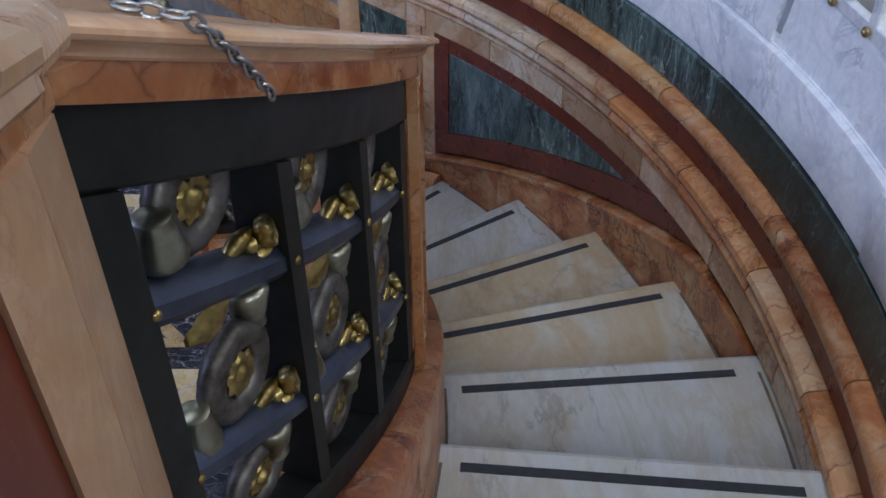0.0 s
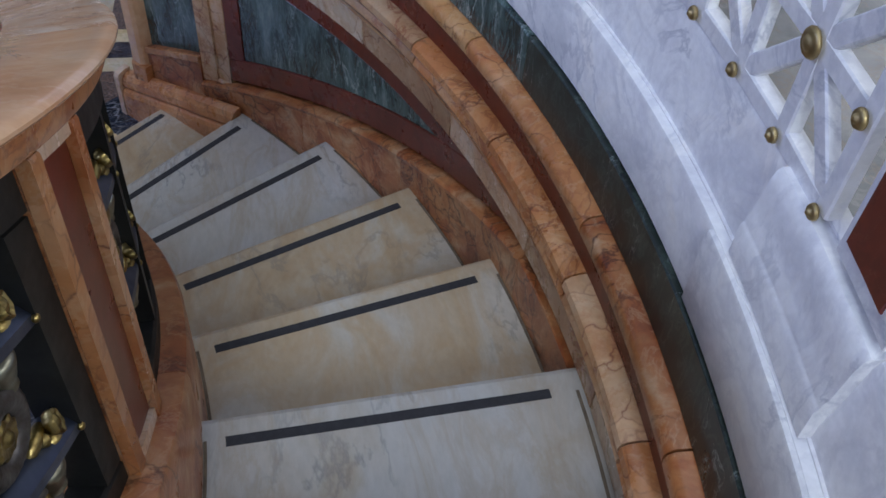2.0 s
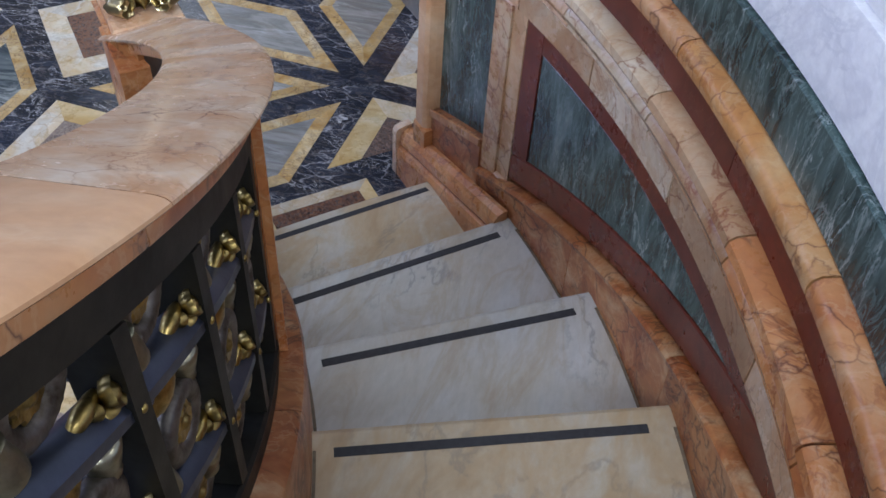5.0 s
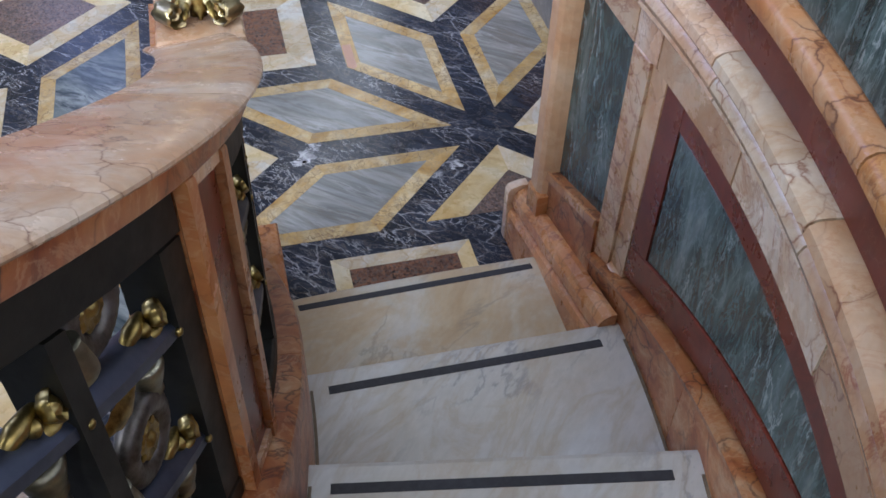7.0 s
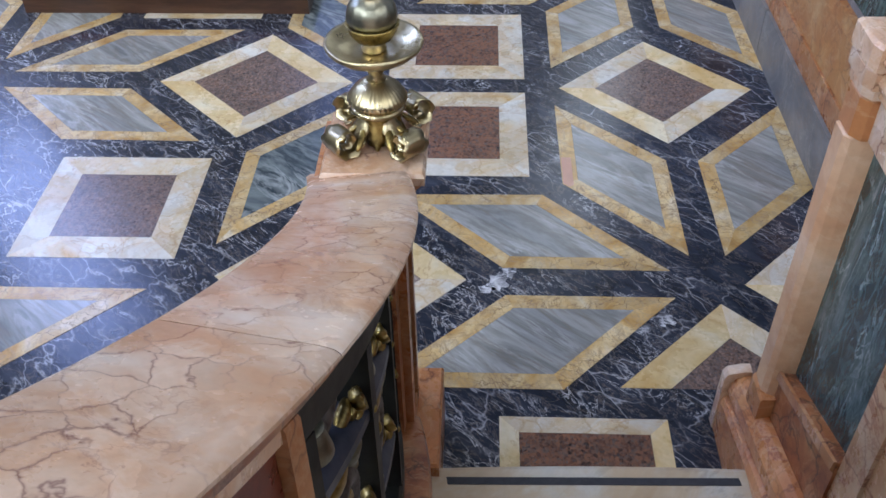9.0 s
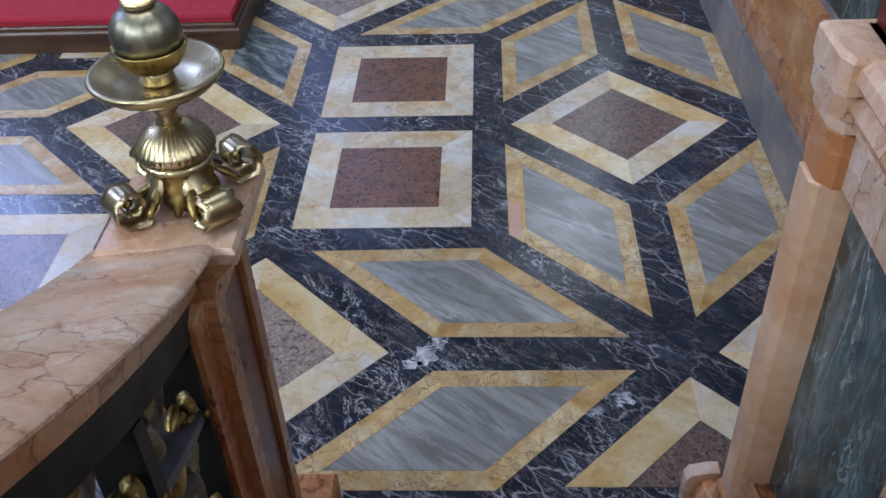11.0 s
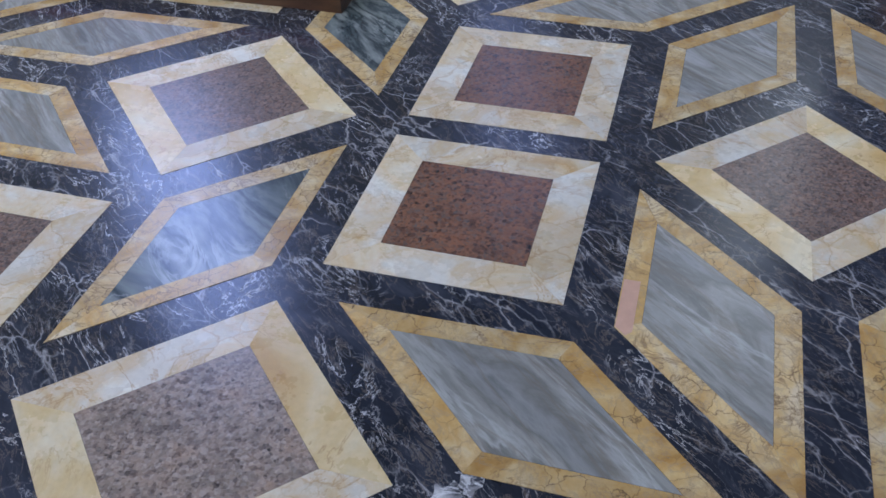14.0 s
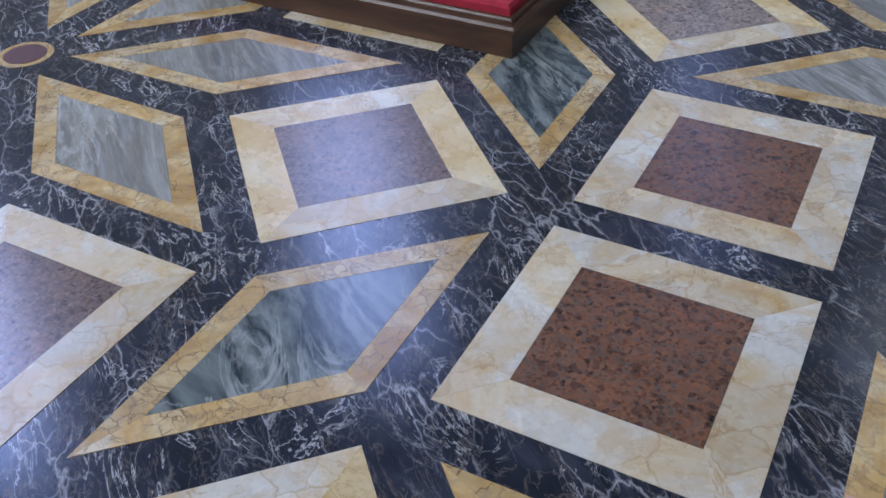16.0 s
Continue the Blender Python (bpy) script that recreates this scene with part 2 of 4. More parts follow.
seagreen = marble("grey_green_clouded_marble", [(0.03, 0.042, 0.05), (0.15, 0.175, 0.175), (0.045, 0.06, 0.07), (0.19, 0.215, 0.21), (0.025, 0.038, 0.045), (0.23, 0.25, 0.245), (0.11, 0.13, 0.135)], (0.50, 0.52, 0.50), 0.5, 2.1, 5.0, 0.03, 0.16, stretch=(0.7, 1.7, 1), turn=(0, 0, 60), spread=0.1, twist=1.2)
ivory = marble("ivory_siena_border_marble", [(0.60, 0.40, 0.18), (0.67, 0.56, 0.38), (0.70, 0.66, 0.57), (0.72, 0.71, 0.66)], (0.40, 0.24, 0.10), 0.7, 5.0, 4.0, 0.016, 0.25, spread=0.12, crack=(9, 0.6, (0.42, 0.26, 0.10)), second=((0.58, 0.36, 0.14), 0.35, 5, 0.06))
ochre = marble("ochre_border_marble", [(0.46, 0.255, 0.075), (0.58, 0.375, 0.145), (0.66, 0.49, 0.255), (0.69, 0.58, 0.40)], (0.22, 0.14, 0.08), 0.85, 7.0, 10.0, 0.03, 0.22, spread=0.16, second=((0.33, 0.26, 0.18), 0.45, 15, 0.03), crack=(22, 0.95, (0.17, 0.11, 0.06)))
greywall = marble("grey_plinth_marble", [(0.13, 0.13, 0.135), (0.22, 0.215, 0.215), (0.32, 0.30, 0.285)], (0.45, 0.42, 0.38), 0.5, 5, 6, 0.03, 0.35, second=((0.30, 0.20, 0.13), 0.35, 9, 0.03))
repair = marble("pink_repair_marble", [(0.62, 0.36, 0.25), (0.66, 0.40, 0.29)], (0.5, 0.3, 0.2), 0.2, rough=0.35)
redgranite = granite("red_granite", [(0.010, 0.009, 0.009), (0.11, 0.055, 0.036), (0.27, 0.115, 0.055), (0.115, 0.092, 0.08), (0.20, 0.085, 0.045)], 92, 0.24)
browngranite = granite("brown_speckled_granite", [(0.022, 0.018, 0.018), (0.15, 0.085, 0.06), (0.28, 0.18, 0.135), (0.13, 0.10, 0.09)], 120, 0.22)
greygranite = granite("grey_speckled_granite", [(0.022, 0.02, 0.02), (0.25, 0.18, 0.145), (0.44, 0.36, 0.31), (0.15, 0.115, 0.10), (0.33, 0.25, 0.20)], 98, 0.22)
purple = granite("porphyry", [(0.06, 0.025, 0.03), (0.10, 0.04, 0.045), (0.14, 0.07, 0.07)], 200, 0.3)
bronze = metal("dark_bronze", (0.030, 0.030, 0.026), (0.010, 0.010, 0.009), 0.5, 9, 0.6, 0.65)
steel = metal("blue_black_burnished_iron", (0.085, 0.10, 0.145), (0.03, 0.036, 0.055), 0.38, 10, 0.7, 0.75)
pewter = metal("worn_grey_bronze", (0.17, 0.155, 0.14), (0.045, 0.032, 0.02), 0.42, 30, 1.0, 0.8)
gilt = metal("worn_gilt_bronze", (0.46, 0.34, 0.12), (0.07, 0.046, 0.016), 0.32, 34, 1.0)
brass = metal("aged_polished_brass", (0.57, 0.48, 0.28), (0.26, 0.20, 0.105), 0.27, 16, 0.8)
tarnish = metal("tarnished_greenish_brass", (0.36, 0.35, 0.26), (0.12, 0.105, 0.07), 0.34, 18, 0.9)
dullgilt = metal("dull_worn_gilding", (0.50, 0.38, 0.18), (0.22, 0.16, 0.09), 0.45, 30, 0.7)
chrome = metal("tarnished_steel", (0.45, 0.44, 0.43), (0.2, 0.19, 0.18), 0.3)


def plain(name, tones, scale, rough, stretch=(1, 1, 1), bump=0.2):
    m, nt, b = material(name, rough)
    vec, rnd = place_coords(nt, stretch)
    f = noise_at(nt, vec, scale, 6, 0.65, 0.5)
    nt.links.new(ramp(nt, f, [(0.3, tones[0]), (0.7, tones[1])]), b.inputs["Base Color"])
    relief(nt, b, noise_at(nt, vec, scale * 8, 4), bump)
    return m


grip = plain("black_grip_tape", ((0.018, 0.018, 0.022), (0.035, 0.034, 0.04)), 60, 0.75)
wood = plain("dark_walnut", ((0.05, 0.022, 0.012), (0.11, 0.05, 0.026)), 6, 0.32, (1, 1, 6))
carpet = plain("red_carpet", ((0.30, 0.012, 0.03), (0.42, 0.02, 0.045)), 40, 0.9)
plaster = plain("pale_church_plaster", ((0.32, 0.305, 0.285), (0.40, 0.385, 0.355)), 0.8, 0.85)
breccia = marble("white_clouded_black_marble", [(0.012, 0.014, 0.02), (0.05, 0.052, 0.065), (0.34, 0.33, 0.34), (0.62, 0.61, 0.61)], (0.70, 0.69, 0.70), 0.9, 16.0, 12.0, 0.05, 0.25, spread=0.02, twist=3.0, patch=(0.3, 0.5))
strip_grey = plain("matt_strip_grey", ((0.28, 0.29, 0.32), (0.38, 0.39, 0.42)), 30, 0.9)
mortar = plain("dirty_mortar", ((0.10, 0.075, 0.05), (0.2, 0.15, 0.1)), 30, 0.9)

# ---- the plan ----
CX, CY = -2.033, 1.886          # centre of the curved stair
SLOPE, START = -0.01693, 1.0112  # height of the line of nosings at an angle: START + SLOPE * angle
RISE = 0.165
UNIT, TURN, OX, OY = 0.53, radians(42), -1.915, 4.307   # the floor's pattern


def nose(a):
    return START + SLOPE * a


def polar(r, a, z):
    return (CX + r * math.cos(radians(a)), CY + r * math.sin(radians(a)), z)


def tile(u, v, z=0.0):
    u, v = u * UNIT, v * UNIT
    return (OX + u * math.cos(TURN) - v * math.sin(TURN), OY + u * math.sin(TURN) + v * math.cos(TURN), z)


def mesh_of(name, verts, faces, mat, smooth=False):
    me = bpy.data.meshes.new(name)
    me.from_pydata([tuple(v) for v in verts], [], faces)
    bm = bmesh.new()
    bm.from_mesh(me)
    bmesh.ops.recalc_face_normals(bm, faces=bm.faces)
    bm.to_mesh(me)
    bm.free()
    if smooth:
        for p in me.polygons:
            p.use_smooth = True
    me.materials.append(mat)
    return me


def child(ob, parent, label=""):
    if parent:
        ob.parent = parent
        ob.matrix_parent_inverse = parent.matrix_world.inverted()
    if label:
        tagged(ob, label)
    return ob


def part(name, bm, mat, parent=None, label="", smooth=False):
    bmesh.ops.recalc_face_normals(bm, faces=bm.faces)
    me = bpy.data.meshes.new(name)
    bm.to_mesh(me)
    bm.free()
    me.materials.append(mat)
    if smooth:
        for p in me.polygons:
            p.use_smooth = True
    return child(new(name, me), parent, label)


def sweep(name, profile, a0, a1, mat, parent=None, lift=None, label="", step=1.2, smooth=False):
    """A closed profile of (radius, height) carried round the stair from angle a0 to a1; lift gives its height at an angle."""
    n = max(1, round(abs(a1 - a0) / step))
    k, verts, faces = len(profile), [], []
    for i in range(n + 1):
        a = a0 + (a1 - a0) * i / n
        dz = lift(a) if lift else 0
        verts += [polar(r, a, z + dz) for r, z in profile]
    for i in range(n):
        for j in range(k):
            faces.append((i * k + j, i * k + (j + 1) % k, (i + 1) * k + (j + 1) % k, (i + 1) * k + j))
    faces += [tuple(range(k)), tuple(n * k + j for j in range(k))]
    me = mesh_of(name, verts, faces, mat, True)
    me.set_sharp_from_angle(angle=radians(38))
    return child(new(name, me), parent, label)


def block(name, r0, r1, a0, a1, low, high, mat, parent=None, label="", step=1.2, edge=0.003):
    """A curved slab between two radii, with a lower and an upper edge that may vary with the angle, its front edges eased."""
    lo = low if callable(low) else (lambda a: low)
    hi = high if callable(high) else (lambda a: high)
    n = max(1, round(abs(a1 - a0) / step))
    verts, faces = [], []
    for i in range(n + 1):
        a = a0 + (a1 - a0) * i / n
        l, h = lo(a), max(lo(a) + 0.001, hi(a))
        e = min(edge, (h - l) / 3)
        verts += [polar(r0 + e, a, l), polar(r0, a, l + e), polar(r0, a, h - e), polar(r0 + e, a, h), polar(r1, a, h), polar(r1, a, l)]
    for i in range(n):
        for j in range(6):
            faces.append((i * 6 + j, i * 6 + (j + 1) % 6, (i + 1) * 6 + (j + 1) % 6, (i + 1) * 6 + j))
    faces += [tuple(range(6)), tuple(n * 6 + j for j in range(6))]
    return child(new(name, mesh_of(name, verts, faces, mat)), parent, label)


def prism(name, corners, z0, z1, mat, parent=None, label="", ease=0.0):
    """An upright slab on a convex outline of (x, y) corners, its top edge eased."""
    k = len(corners)
    cx, cy = sum(c[0] for c in corners) / k, sum(c[1] for c in corners) / k
    rings = [(z0, 0.0), (z1 - ease, 0.0), (z1, ease)] if ease else [(z0, 0.0), (z1, 0.0)]
    verts, faces = [], []
    for z, e in rings:
        for x, y in corners:
            d = math.hypot(x - cx, y - cy)
            verts.append((x - (x - cx) / d * e, y - (y - cy) / d * e, z))
    for i in range(len(rings) - 1):
        for j in range(k):
            faces.append((i * k + j, i * k + (j + 1) % k, (i + 1) * k + (j + 1) % k, (i + 1) * k + j))
    faces += [tuple(range(k)), tuple((len(rings) - 1) * k + j for j in range(k))]
    return child(new(name, mesh_of(name, verts, faces, mat)), parent, label)


def lathe(profile, n=32):
    """A bmesh turned about z from (radius, height) pairs."""
    bm = bmesh.new()
    rings = [[bm.verts.new((r * math.cos(2 * math.pi * i / n), r * math.sin(2 * math.pi * i / n), z)) for i in range(n)] for r, z in profile]
    for a, b in zip(rings, rings[1:]):
        for i in range(n):
            bm.faces.new((a[i], a[(i + 1) % n], b[(i + 1) % n], b[i]))
    bm.faces.new(rings[0])
    bm.faces.new(rings[-1])
    return bm


def tube(points, radii, n=8):
    """A bmesh tube along points, with a radius at each."""
    bm = bmesh.new()
    rings = []
    for i, p in enumerate(points):
        p = Vector(p)
        d = (Vector(points[min(i + 1, len(points) - 1)]) - Vector(points[max(i - 1, 0)])).normalized()
        side = d.cross(Vector((0.31, 0.2, 0.93))).normalized()
        up = side.cross(d)
        rings.append([bm.verts.new(p + radii[i] * (math.cos(2 * math.pi * k / n) * side + math.sin(2 * math.pi * k / n) * up)) for k in range(n)])
    for a, b in zip(rings, rings[1:]):
        for k in range(n):
            bm.faces.new((a[k], a[(k + 1) % n], b[(k + 1) % n], b[k]))
    bm.faces.new(rings[0])
    bm.faces.new(rings[-1])
    return bm


def empty(name, at, label, category, group="", kind=""):
    e = new(name)
    e.location = at
    bpy.context.view_layer.update()
    return tagged(e, label, category, group, kind)


# ---- unseen church shell, added to close the space around the stair ----
def shell_wall(name, axis, at, side):
    """One wall of the hall, 1 m thick, with three tall window openings."""
    bm = bmesh.new()
    spans = [-18, -8.5, -6.5, -1, 1, 6.5, 8.5, 18]
    boxes = [(spans[i], spans[i + 1], -0.2, 15) for i in (0, 2, 4, 6)] + [(spans[i], spans[i + 1], z0, z1) for i in (1, 3, 5) for z0, z1 in ((-0.2, 7), (12.5, 15))]
    for s0, s1, z0, z1 in boxes:
        lo, hi = (at, at + side) if side > 0 else (at + side, at)
        c = [(lo, s0, z0), (hi, s1, z1)] if axis == "x" else [(s0, lo, z0), (s1, hi, z1)]
        m = Matrix.Translation([(p + q) / 2 for p, q in zip(*c)]) @ Matrix.Diagonal([q - p for p, q in zip(*c)] + [1])
        bmesh.ops.create_cube(bm, size=1, matrix=m)
    return tagged(part(name, bm, plaster), "tall pale plastered church wall with high windows", "wall", kind="structure")


HX, HY = -2.0, 4.0
for name, axis, at, side in (("wall_west", "x", HX - 13, -1), ("wall_east", "x", HX + 13, 1), ("wall_south", "y", HY - 13, -1), ("wall_north", "y", HY + 13, 1)):
    w = shell_wall(name, axis, at, side)
    w.location = (0, HY + (3 if at < HX else 0), 0) if axis == "x" else (HX, 0, 0)
bm = bmesh.new()
for x, y, w, d in ((-9.25, 0, 9.5, 28), (9.25, 0, 9.5, 28), (0, 9.25, 9, 9.5), (0, -9.25, 9, 9.5)):
    bmesh.ops.create_cube(bm, size=1, matrix=Matrix.Translation((HX + x, HY + y, 15.2)) @ Matrix.Diagonal((w, d, 0.4, 1)))
tagged(part("ceiling", bm, plaster), "unseen pale church ceiling with an added square light well", "ceiling", kind="structure")
COOL, PALE = (0.35, 0.47, 1.0), (0.765, 0.86, 1.0)
# middle west window shows in the floor's gloss; south and north ones are assumed
for k, share, south in ((-7.5, 1.3, 0.75), (0, 0.68, 1.2), (7.5, 0.15, 0.9)):
    window_light("window_west_light", (HX - 13.1, HY + 3 + k, 9.75), (HX, HY + 3 + k, 0), 2, 5.5, W_WEST * share, COOL)
    # added fill, no known window: brightens grilles, curb and piers
    window_light("east_fill_light", (HX + 13.1, HY + k, 9.75), (HX, HY + k, 0), 2, 5.5, W_EAST, (0.92, 0.95, 1.0))
    window_light("window_south_light", (HX + k, HY - 13.1, 9.75), (HX + k, HY, 0), 2, 5.5, W_SOUTH * south, PALE)
    window_light("window_north_light", (HX + k, HY + 13.1, 9.75), (HX + k, HY, 0), 2, 5.5, W_NORTH, PALE)
# broad lamp added in the unseen ceiling opening for soft light from above
window_light("added_overhead_light", (HX, HY, 14.9), (HX, HY, 0), 9, 9, W_OVERHEAD, PALE)

# ---- steps ----
def step_angle(n):
    return 51.2 - 9.83 * n


def flight_step(n):
    """One winder: a riser block with a rounded nosing and its grip strip."""
    top = RISE * (n + 1)
    a0 = step_angle(n)
    a1 = step_angle(n + 1) - 2.0
    k = 7
    verts, faces = [], []
    rs = [1.955 + (2.79 - 1.955) * i / k for i in range(k + 1)]
    prof = [(-0.010, -0.19), (-0.010, -0.035), (0.012, -0.030), (0.018, -0.016), (0.014, -0.004), (0.004, 0.0)]
    for r in rs:
        ang = a0 + (FIRST_SKEW * (2.37 - r) if n == 0 else 0)
        base = Vector(polar(r, ang, top))
        tang = Vector((-math.sin(radians(ang)), math.cos(radians(ang)), 0))
        for d, z in prof:
            verts.append(base + tang * d + Vector((0, 0, z)))
        verts.append(Vector(polar(r, a1, top)))
        verts.append(Vector(polar(r, a1, top - 0.19)))
    m = len(prof) + 2
    for i in range(k):
        for j in range(m):
            faces.append((i * m + j, i * m + (j + 1) % m, (i + 1) * m + (j + 1) % m, (i + 1) * m + j))
    faces += [tuple(range(m)), tuple(k * m + j for j in range(m))]
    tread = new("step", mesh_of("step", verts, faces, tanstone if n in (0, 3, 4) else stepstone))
    tagged(tread, "worn white marble winder step with a black grip strip", "step", "steps of the curved stair")
    corners = []
    lo, hi = 2.035, 2.69
    near, far = (-0.014, -0.034) if n == 0 else (-0.031, -0.053)
    for r, d in ((lo, near), (hi, near), (hi, far), (lo, far)):
        ang = a0 + (FIRST_SKEW * (2.37 - r) if n == 0 else 0)
        base = Vector(polar(r, ang, 0))
        tang = Vector((-math.sin(radians(ang)), math.cos(radians(ang)), 0))
        corners.append((base + tang * d)[:2])
    prism("grip_strip", corners, top - 0.002, top + 0.0015, grip, tread, "black non-slip strip")
    for r0, r1, lo_a, hi_a in ((1.993, 2.0, step_angle(n + 1) + 0.15, a0 - 1.0), (2.7445, 2.7515, step_angle(n + 1) + 0.15, a0 - 0.9)):
        block("mortar_joint", r0, r1, hi_a, lo_a, top - 0.004, top + 0.0012, mortar, tread, edge=0.0004)
    return tread


FIRST_SKEW = 3.4
for n in range(10):
    flight_step(n)
landing = block("landing", 1.9, 2.79, step_angle(10) + 0.2, -80, RISE * 10 - 0.2, RISE * 10 + 0.165, stepstone)
tagged(landing, "worn marble landing at the head of the stair", "landing", kind="structure")

# ---- curved outer wall ----
stair_wall = block("wall_curved", 2.80, 2.90, -80, 45.6, -0.2, 1.455, greywall, step=2)
tagged(stair_wall, "curved stair wall faced with coloured marble", "wall", kind="structure")
BASE_H = 0.145


def base_top(a):
    return min(nose(a) + BASE_H, 0.998)


def panel_low(a):
    return min(nose(a) + BASE_H + 0.012, 0.999)


# orange base course above the treads, in blocks, with a small roll along its top
for a0, a1 in ((45.6, 34.5), (34.46, 23.0), (22.96, 9.3), (9.26, 2.4), (2.36, -10), (-10.04, -22), (-22.04, -34), (-34.04, -46)):
    block("base_block", 2.752, 2.80, a0, a1, lambda a: nose(a) - 0.4, lambda a: base_top(a) - 0.03, orange, stair_wall)
    if a1 > 9:
        sweep("base_roll", [(2.800, -0.030), (2.748, -0.030), (2.738, -0.022), (2.737, -0.010), (2.744, -0.002), (2.760, 0.0), (2.800, 0.0)],
              a0, a1, orange, stair_wall, base_top)
# dark red border and green field of the wedge-shaped panel
block("red_border", 2.766, 2.80, 42.6, 9.0, panel_low, lambda a: min(panel_low(a) + 0.095, 0.999), rosso, stair_wall)
block("red_border", 2.766, 2.80, 40.95, 11.0, lambda a: max(0.935, panel_low(a) + 0.096), 1.0, rosso, stair_wall)
block("red_border", 2.766, 2.80, 42.6, 41.0, lambda a: panel_low(a) + 0.096, 1.0, rosso, stair_wall)
block("green_field", 2.770, 2.80, 40.95, 18.2, lambda a: panel_low(a) + 0.096, 0.934, green, stair_wall, "polished dark green veined marble field")
# upright strip with its moulded edge
block("upright_strip", 2.757, 2.80, 45.6, 44.0, lambda a: nose(a) + BASE_H, 1.001, cream, stair_wall)
sweep("upright_edge", [(2.80, 0.42), (2.752, 0.42), (2.760, 0.425), (2.764, 0.43), (2.764, 1.0), (2.80, 1.0)], 43.97, 42.65, cream, stair_wall)


# straight bay at the foot of the wall, square to the lower floor
def bay(name, profile, v0, v1, mat, lift=None, label="", parent=None):
    """A profile of (radius, height) carried on straight past the end of the curve; lift gives its height along the bay."""
    k, verts = len(profile), []
    for v in (v0, v1):
        dz = lift(v) if lift else 0
        verts += [tile(1.985 + (r - 2.765) / UNIT, v, z + dz) for r, z in profile]
    faces = [(j, (j + 1) % k, k + (j + 1) % k, k + j) for j in range(k)] + [tuple(range(k)), tuple(range(k, 2 * k))]
    return child(new(name, mesh_of(name, verts, faces, mat)), parent or stair_wall, label)


def rake(v):
    return 0.239 - 0.187 * (v + 2.918)


def low_rake(v):
    return 0.075 - 0.130 * (v + 2.04)


V0, V1 = -2.918, -2.19
bay("bay_core", [(2.79, -0.2), (3.6, -0.2), (3.6, 1.455), (2.79, 1.455)], V0 - 0.05, V1, greywall)
bay("narrow_green_panel", [(2.776, 0.0), (2.79, 0.0), (2.79, 1.0), (2.776, 1.0)], V0, V1 - 0.1, green, None, "narrow dark green marble panel")
bay("upper_base", [(2.750, -0.4), (2.79, -0.4), (2.79, 0.255), (2.757, 0.255), (2.750, 0.248)], V0, V1 - 0.09, orange, rake)
bay("upper_base_roll", [(2.741, 0.232), (2.749, 0.224), (2.749, 0.258), (2.743, 0.256)], V0, V1 - 0.09, amber, rake)
bay("base_moulding", [(2.749, -0.40), (2.690, -0.40), (2.690, 0.030), (2.696, 0.048), (2.708, 0.054), (2.700, 0.070), (2.704, 0.098), (2.716, 0.116), (2.735, 0.126), (2.749, 0.126)],
    V0 - 0.37, -2.04, amber, low_rake, "moulded orange marble base")
bay("base_stop", [(2.749, -0.05), (2.686, -0.05), (2.686, 0.19), (2.694, 0.205), (2.73, 0.215), (2.749, 0.215)], -2.04, -1.985, pink)
post = [(1.905, -2.19), (1.905, -2.275), (1.925, -2.30), (1.965, -2.315), (2.02, -2.325), (2.10, -2.325), (2.10, -2.19)]
prism("end_post", [tile(u, v)[:2] for u, v in post], 0.27, 1.0, peach, stair_wall, "upright cream marble post with a chamfered edge", 0.004)
bay("post_foot", [(2.717, -0.05), (2.80, -0.05), (2.80, 0.30), (2.721, 0.30), (2.717, 0.292)], -2.335, -2.18, amber)
# level courses round the top: cream frieze, roll mouldings, red band, yellow moulding, green band
cuts = [45.6, 43.4, 36.0, 27.5, 18.0, 9.0, 0.0, -9.0, -18.0, -30.0, -45.0]
for i, (a0, a1) in enumerate(zip(cuts, cuts[1:])):
    block("frieze_block", 2.756, 2.80, a0 - 0.06, a1 + 0.06, 1.002, 1.085, (pink, cream, pale, cream)[i % 4], stair_wall)
cuts = [45.6, 38.5, 30.0, 21.5, 13.0, 4.0, -4.0, -12.0, -22.0, -34.0, -46.0]
for i, (a0, a1) in enumerate(zip(cuts, cuts[1:])):
    sweep("frieze_moulding", [(2.80, 1.087), (2.752, 1.087), (2.744, 1.098), (2.748, 1.108), (2.738, 1.115), (2.732, 1.130), (2.738, 1.145), (2.746, 1.150), (2.735, 1.158),
                              (2.726, 1.172), (2.730, 1.188), (2.742, 1.196), (2.765, 1.199), (2.80, 1.199)], a0 - 0.05, a1 + 0.05, (pink, pale, cream, amber, cream)[min(i, 3 + i % 2)], stair_wall)
for a0, a1 in ((45.6, 24.5), (24.45, -7.5), (-7.55, -46)):
    block("red_band", 2.774, 2.80, a0, a1, 1.200, 1.287, rosso, stair_wall, "dark red polished marble band")
cuts = [45.6, 40.0, 29.5, 17.0, 4.5, -6.0, -17.0, -30.0, -46.0]
# past angle 5 the darker orange paints in the shade of the stair head
for i, (a0, a1) in enumerate(zip(cuts, cuts[1:])):
    sweep("yellow_moulding", [(2.80, 1.288), (2.760, 1.288), (2.752, 1.295), (2.750, 1.311), (2.754, 1.325), (2.766, 1.334), (2.80, 1.336)], a0 - 0.05, a1 + 0.05, (orange if a0 < 5 else (yellow, amber)[i % 2]), stair_wall)
# blocks near the stair head take the shaded copy of the green
for a0, a1 in ((45.6, 33), (32.96, 13.0), (12.95, -14), (-14.05, -46)):
    block("green_band", 2.790, 2.82, a0, a1, 1.337, 1.464, green if a1 > 9 or a0 > 20 else shaded_green, stair_wall, "dark green veined marble band")

